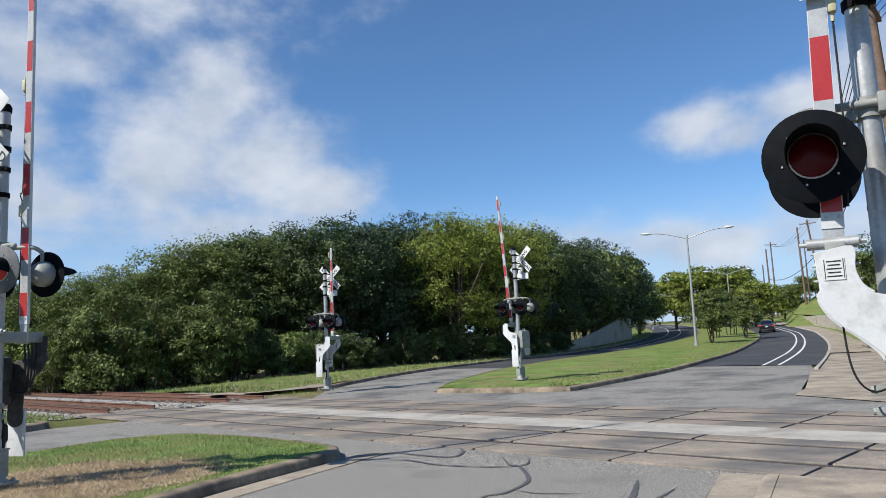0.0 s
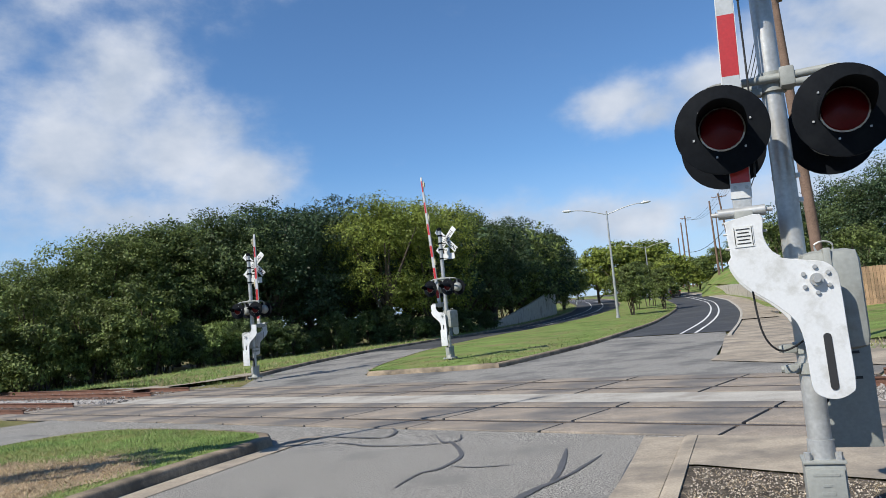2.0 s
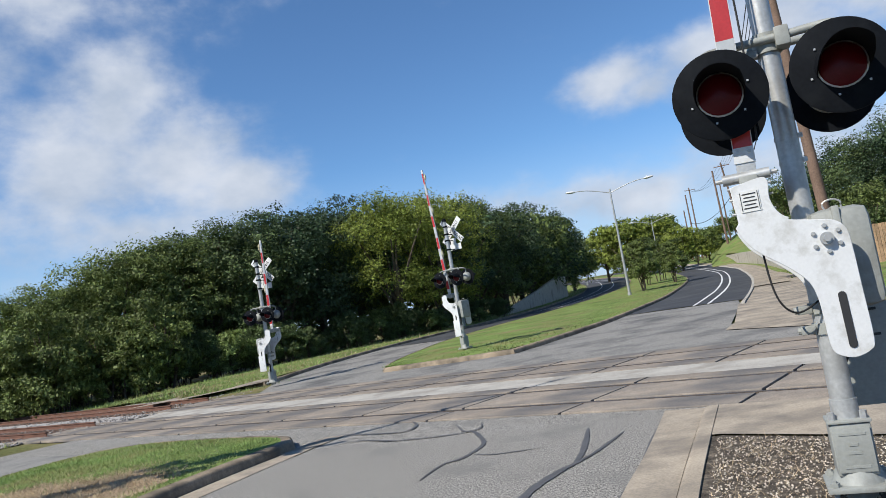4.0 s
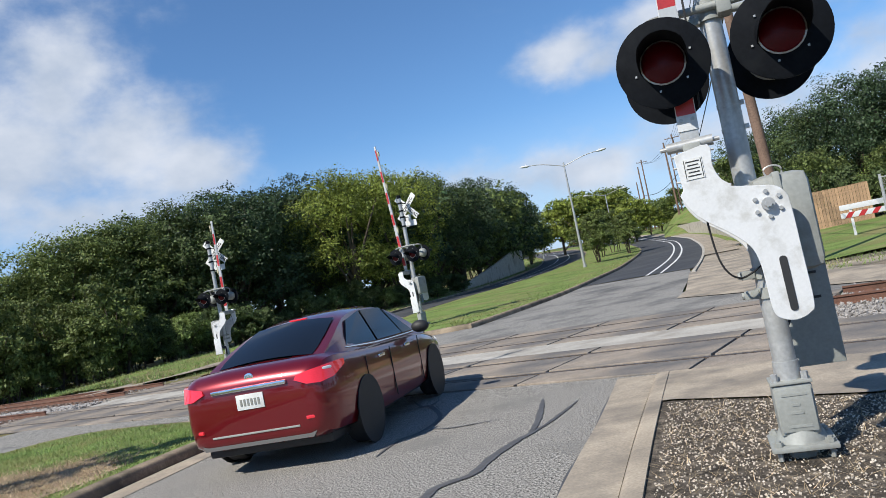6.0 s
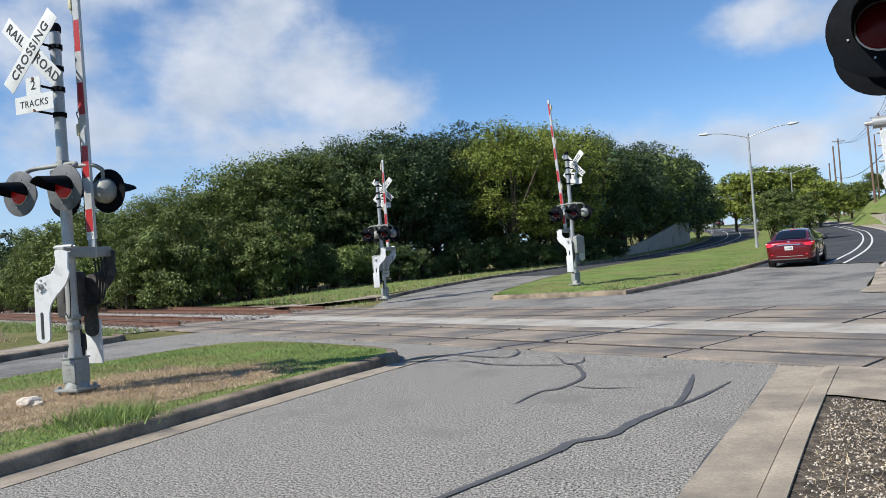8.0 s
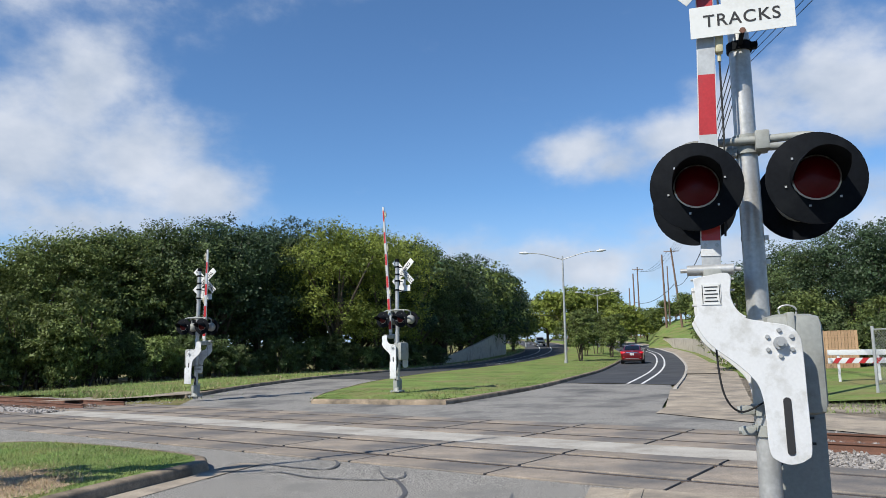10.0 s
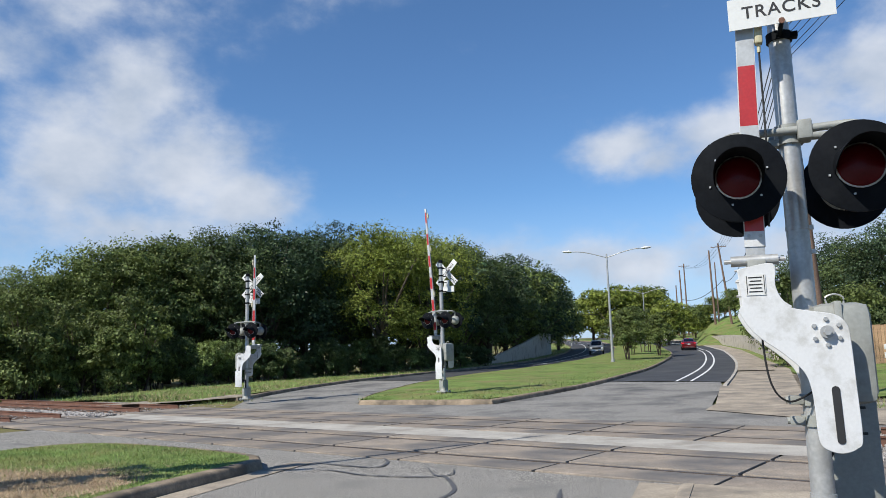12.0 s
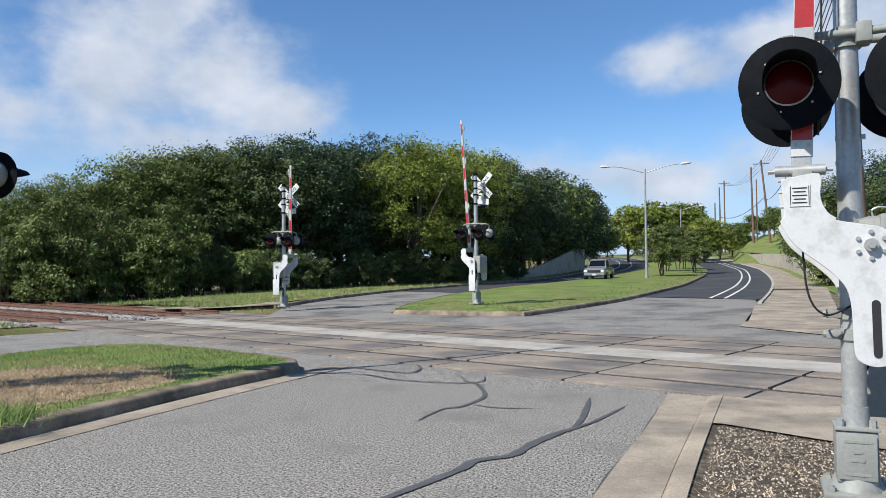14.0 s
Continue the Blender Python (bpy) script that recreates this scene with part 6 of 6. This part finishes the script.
        loft(bm, [[(sx * 0.522, -2.270, 0.885), (sx * 0.522, -2.345, 0.885), (sx * 0.542, -2.320, 0.930), (sx * 0.542, -2.230, 0.935)],
                  [(sx * 0.642, -2.250, 0.835), (sx * 0.652, -2.345, 0.830), (sx * 0.672, -2.300, 0.955), (sx * 0.672, -2.200, 0.960)],
                  [(sx * 0.762, -2.170, 0.820), (sx * 0.787, -2.295, 0.820), (sx * 0.797, -2.245, 0.975), (sx * 0.772, -2.150, 0.975)],
                  [(sx * 0.832, -2.070, 0.850), (sx * 0.874, -2.150, 0.845), (sx * 0.874, -2.110, 0.985), (sx * 0.832, -2.050, 0.985)],
                  [(sx * 0.862, -1.910, 0.930), (sx * 0.908, -1.910, 0.930), (sx * 0.900, -1.890, 0.985), (sx * 0.862, -1.890, 0.985)]])
        tl = part("tail_lamp", bm, TAILRED, body, "glossy red tail lamp")
        bm = bmesh.new()
        box(bm, (sx * 0.822, -2.20, 0.945), (0.12, 0.035, 0.03), Euler((0, 0, sx * 0.75)).to_matrix(), 0.01)
        part("reversing_lamp", bm, LAMPWHITE, tl, "clear lens strip")
        bm = bmesh.new()
        box(bm, (sx * 0.66, -2.31, 0.50), (0.16, 0.02, 0.035), Euler((0, 0, sx * 0.4)).to_matrix(), 0.008)
        part("reflector", bm, TAILRED, body)
        bm = bmesh.new()
        loft(bm, [[(sx * 0.45, 2.25, 0.56), (sx * 0.45, 2.27, 0.66), (sx * 0.45, 2.2, 0.68)], [(sx * 0.72, 2.12, 0.60), (sx * 0.72, 2.16, 0.70), (sx * 0.72, 2.08, 0.76)], [(sx * 0.82, 1.85, 0.68), (sx * 0.84, 1.85, 0.76), (sx * 0.80, 1.85, 0.80)]])
        part("headlamp", bm, LAMPWHITE, body)
        # dark arches: flat black discs stand in for the wheel wells' shade
        for y in (-1.36, 1.36):
            bm = bmesh.new()
            lathe(bm, [(0.375, 0.0), (0.375, 0.012), (0.0, 0.012)], pose(sx * 0.887, y, 0.35, 0, 90 * sx, 0), 24)
            part("wheel_arch", bm, PLASTIC, body)
    bm = bmesh.new()
    box(bm, (0, -2.325, 0.885), (0.86, 0.05, 0.045), None, 0.014)
    part("boot_trim", bm, CHROME, body, "wide chrome strip")
    bm = bmesh.new()
    lathe(bm, [(0.055, 0.0), (0.055, 0.015), (0.04, 0.018), (0.0, 0.016)], pose(0, -2.27, 0.975, 90, 0, 0), 16)
    part("badge", bm, CHROME, body, "plain round chrome badge")
    bm = bmesh.new()
    box(bm, (0, -2.335, 0.75), (0.31, 0.012, 0.155), None, 0.003)
    pl = part("number_plate", bm, SIGNWHITE, body, "pale plate with plain dark bars")
    bm = bmesh.new()
    for i in range(6):
        box(bm, (-0.10 + 0.04 * i, -2.343, 0.745), (0.022, 0.004, 0.07))
    part("bar", bm, CARGREY, pl)
    bm = bmesh.new()
    loft(bm, [[(x, y, z) for x, y, z in ((-0.62, -2.32, 0.30), (0.62, -2.32, 0.30), (0.70, -2.27, 0.42), (-0.70, -2.27, 0.42))], [(x, y, z) for x, y, z in ((-0.60, -2.15, 0.28), (0.60, -2.15, 0.28), (0.66, -2.12, 0.40), (-0.66, -2.12, 0.40))]])
    part("lower_bumper", bm, PLASTIC, body, "black plastic lower bumper")
    bm = bmesh.new()
    box(bm, (0, -2.33, 0.43), (1.0, 0.02, 0.02), None, 0.006)
    part("bumper_trim", bm, GREYPAINT, body)
    bm = bmesh.new()
    box(bm, (0, -0.1, 0.24), (1.45, 4.0, 0.12), None, 0.03)
    part("underbody", bm, PLASTIC, body)
    bm = bmesh.new()
    box(bm, (0, -1.85, 1.06), (1.2, 0.10, 0.02), None, 0.008)
    part("boot_lip", bm, paint, body)
    bm = bmesh.new()
    box(bm, (0, -0.93, 1.455), (0.22, 0.05, 0.02), None, 0.006)
    part("brake_lamp", bm, TAILRED, cabin)
    wheels = [wheel(car, x, y, 0.32, GREYPAINT) for x in (-0.775, 0.775) for y in (-1.36, 1.36)]
    return car, wheels


def pickup(label, paint, m):
    car = thing("pickup_truck", m, label, "pickup truck")
    S_ = [(-2.55, 0.80, 0.5, 0.75, 1.02, 0.0), (-2.5, 0.87, 0.45, 0.75, 1.04, 0.0), (0.0, 0.885, 0.42, 0.75, 1.05, 0.01), (0.9, 0.885, 0.42, 0.75, 1.06, 0.03), (1.9, 0.87, 0.42, 0.72, 1.02, 0.05), (2.4, 0.84, 0.42, 0.66, 0.96, 0.04), (2.52, 0.78, 0.45, 0.62, 0.86, 0.02)]
    bm = bmesh.new()
    loft(bm, [[(x, y, z) for x, z in section(w, zb, zm, zt, c)] for y, w, zb, zm, zt, c in S_])
    body = part("body", bm, paint, car)
    bm = bmesh.new()
    rings = []
    for y, w, hh in ((-0.75, 0.76, 0.02), (-0.6, 0.74, 0.62), (0.35, 0.73, 0.65), (0.55, 0.74, 0.58), (1.15, 0.78, 0.02)):
        top = w - 0.2 * hh
        rings.append([(-w - 0.03, y, 0.98), (-w, y, 1.04), (-top, y, 1.04 + hh), (-top * 0.8, y, 1.08 + hh), (top * 0.8, y, 1.08 + hh), (top, y, 1.04 + hh), (w, y, 1.04), (w + 0.03, y, 0.98)])
    loft(bm, rings)
    cab = part("cabin", bm, paint, car)
    for nm, q in (("windscreen", [(0.64, 1.12, 1.10), (-0.64, 1.12, 1.10), (-0.56, 0.60, 1.60), (0.56, 0.60, 1.60)]),
                  ("side_window", [(0.77, -0.5, 1.08), (0.77, 0.9, 1.08), (0.645, 0.5, 1.62), (0.63, -0.5, 1.64)]),
                  ("side_window", [(-0.77, 0.9, 1.08), (-0.77, -0.5, 1.08), (-0.63, -0.5, 1.64), (-0.645, 0.5, 1.62)])):
        bm = bmesh.new()
        qv = [Vector(p) for p in q]
        nn = (qv[1] - qv[0]).cross(qv[3] - qv[0]).normalized()
        a = [bm.verts.new(p + nn * 0.02) for p in qv]
        b = [bm.verts.new(p - nn * 0.02) for p in qv]
        bm.faces.new(a)
        bm.faces.new(b[::-1])
        for i in range(4):
            j = (i + 1) % 4
            bm.faces.new((a[j], a[i], b[i], b[j]))
        bmesh.ops.recalc_face_normals(bm, faces=bm.faces)
        part(nm, bm, CARGLASS, cab, "dark glass", False)
    bm = bmesh.new()
    box(bm, (0, 2.53, 0.78), (1.0, 0.06, 0.2), None, 0.02)
    part("grille", bm, PLASTIC, body, "dark grille")
    bm = bmesh.new()
    box(bm, (0, 2.56, 0.52), (1.6, 0.14, 0.16), None, 0.04)
    part("front_bumper", bm, CHROME, body)
    bm = bmesh.new()
    box(bm, (0, 2.635, 0.52), (0.30, 0.01, 0.13))
    part("number_plate", bm, SIGNWHITE, body)
    for sx in (-1, 1):
        bm = bmesh.new()
        box(bm, (sx * 0.66, 2.49, 0.80), (0.26, 0.08, 0.17), None, 0.03)
        part("headlamp", bm, LAMPWHITE, body)
        bm = bmesh.new()
        box(bm, (sx * 0.98, 0.75, 1.15), (0.18, 0.08, 0.15), None, 0.03)
        part("wing_mirror", bm, PLASTIC, body)
    wheels = [wheel(car, x, y, 0.36, GREYPAINT) for x in (-0.80, 0.80) for y in (-1.5, 1.55)]
    return car, wheels


RED_CAR, RED_WHEELS = sedan("glossy dark red four-door saloon driving over the crossing", CARRED, pose(0, -40, 0))
DARK_CAR, DARK_WHEELS = sedan("black car driving away up the bend", CARBLACK, pose(0, 90, 0))
TRUCK, TRUCK_WHEELS = pickup("small beige-grey pickup truck driving down the hill", CARGREY, pose(10, 100, 0))


def drive(car, wheels, rows, radius):
    """Rows of seconds, x, y: the car follows them on the road, its wheels turn with the way gone."""
    t = np.array([r[0] for r in rows])
    p = np.array([r[1:3] for r in rows], float)
    ts = np.linspace(0, 14, 57)

    def at(s):
        out = []
        for k in range(2):
            m_ = np.gradient(p[:, k], t)
            i = int(np.clip(np.searchsorted(t, s) - 1, 0, len(t) - 2))
            d = t[i + 1] - t[i]
            u = (s - t[i]) / d
            out.append((2 * u**3 - 3 * u**2 + 1) * p[i, k] + (u**3 - 2 * u**2 + u) * d * m_[i] + (-2 * u**3 + 3 * u**2) * p[i + 1, k] + (u**3 - u**2) * d * m_[i + 1])
        return np.array(out)

    keys = []
    for s in ts:
        a, b = at(s), at(min(s + 0.05, 14.0)) if s < 13.9 else 2 * at(s) - at(s - 0.05)
        d = (b - a) / (np.linalg.norm(b - a) + 1e-9)
        e, f = a + d * 1.35, a - d * 1.35
        pitch = math.degrees(math.atan2(h(*e) - h(*f), 2.7))
        yaw = math.degrees(math.atan2(-d[0], d[1]))
        z = (h(*e) + h(*f)) / 2 + 0.02
        keys.append((float(s), Matrix.Translation((a[0], a[1], z)) @ pose(0, 0, 0, 0, 0, yaw) @ pose(0, 0, 0, pitch)))
    walk(car, keys)
    roll, last, spin = 0.0, at(0.0), [(0.0, 0.0)]
    for i in range(1, 421):
        here = at(i / 30)
        roll += min(85.0, math.degrees(float(np.linalg.norm(here - last)) / radius))
        last = here
        spin.append((i / 30, roll))
    for w in wheels:
        loc = w.matrix_basis.translation.copy()
        walk(w, [(s, Matrix.Translation(loc) @ pose(0, 0, 0, -(a % 360))) for s, a in spin])


def motions():
    drive(RED_CAR, RED_WHEELS, [(0, -14.8, -45), (2, -11.0, -28), (4, -6.6, -10.2), (5, -4.3, -0.6), (5.7, -2.55, 6.7), (6.3, -0.8, 14.2), (6.5, 0.05, 16.0), (7.0, 2.1, 21.8), (7.5, 4.35, 28.4), (8.2, 7.3, 37.4), (9.0, 10.0, 46.4), (10.2, 14.8, 65), (11.5, 20.6, 86.2), (12.5, 25.4, 111.5), (14.0, 27.0, 150)], 0.325)
    drive(DARK_CAR, DARK_WHEELS, [(0, 21.8, 97.5), (1.0, 25.2, 112), (2.5, 27.5, 136), (5, 26, 176), (9, 18, 230), (14, 5, 300)], 0.325)
    drive(TRUCK, TRUCK_WHEELS, [(0, 4, 330), (4, 11, 260), (7, 14.5, 210), (9, 15.4, 176), (9.2, 15.3, 168), (11.5, 12.6, 107.5), (12.5, 10.0, 86.5), (13.2, 7.5, 73.5), (14.0, 4.9, 62.6)], 0.36)


motions()
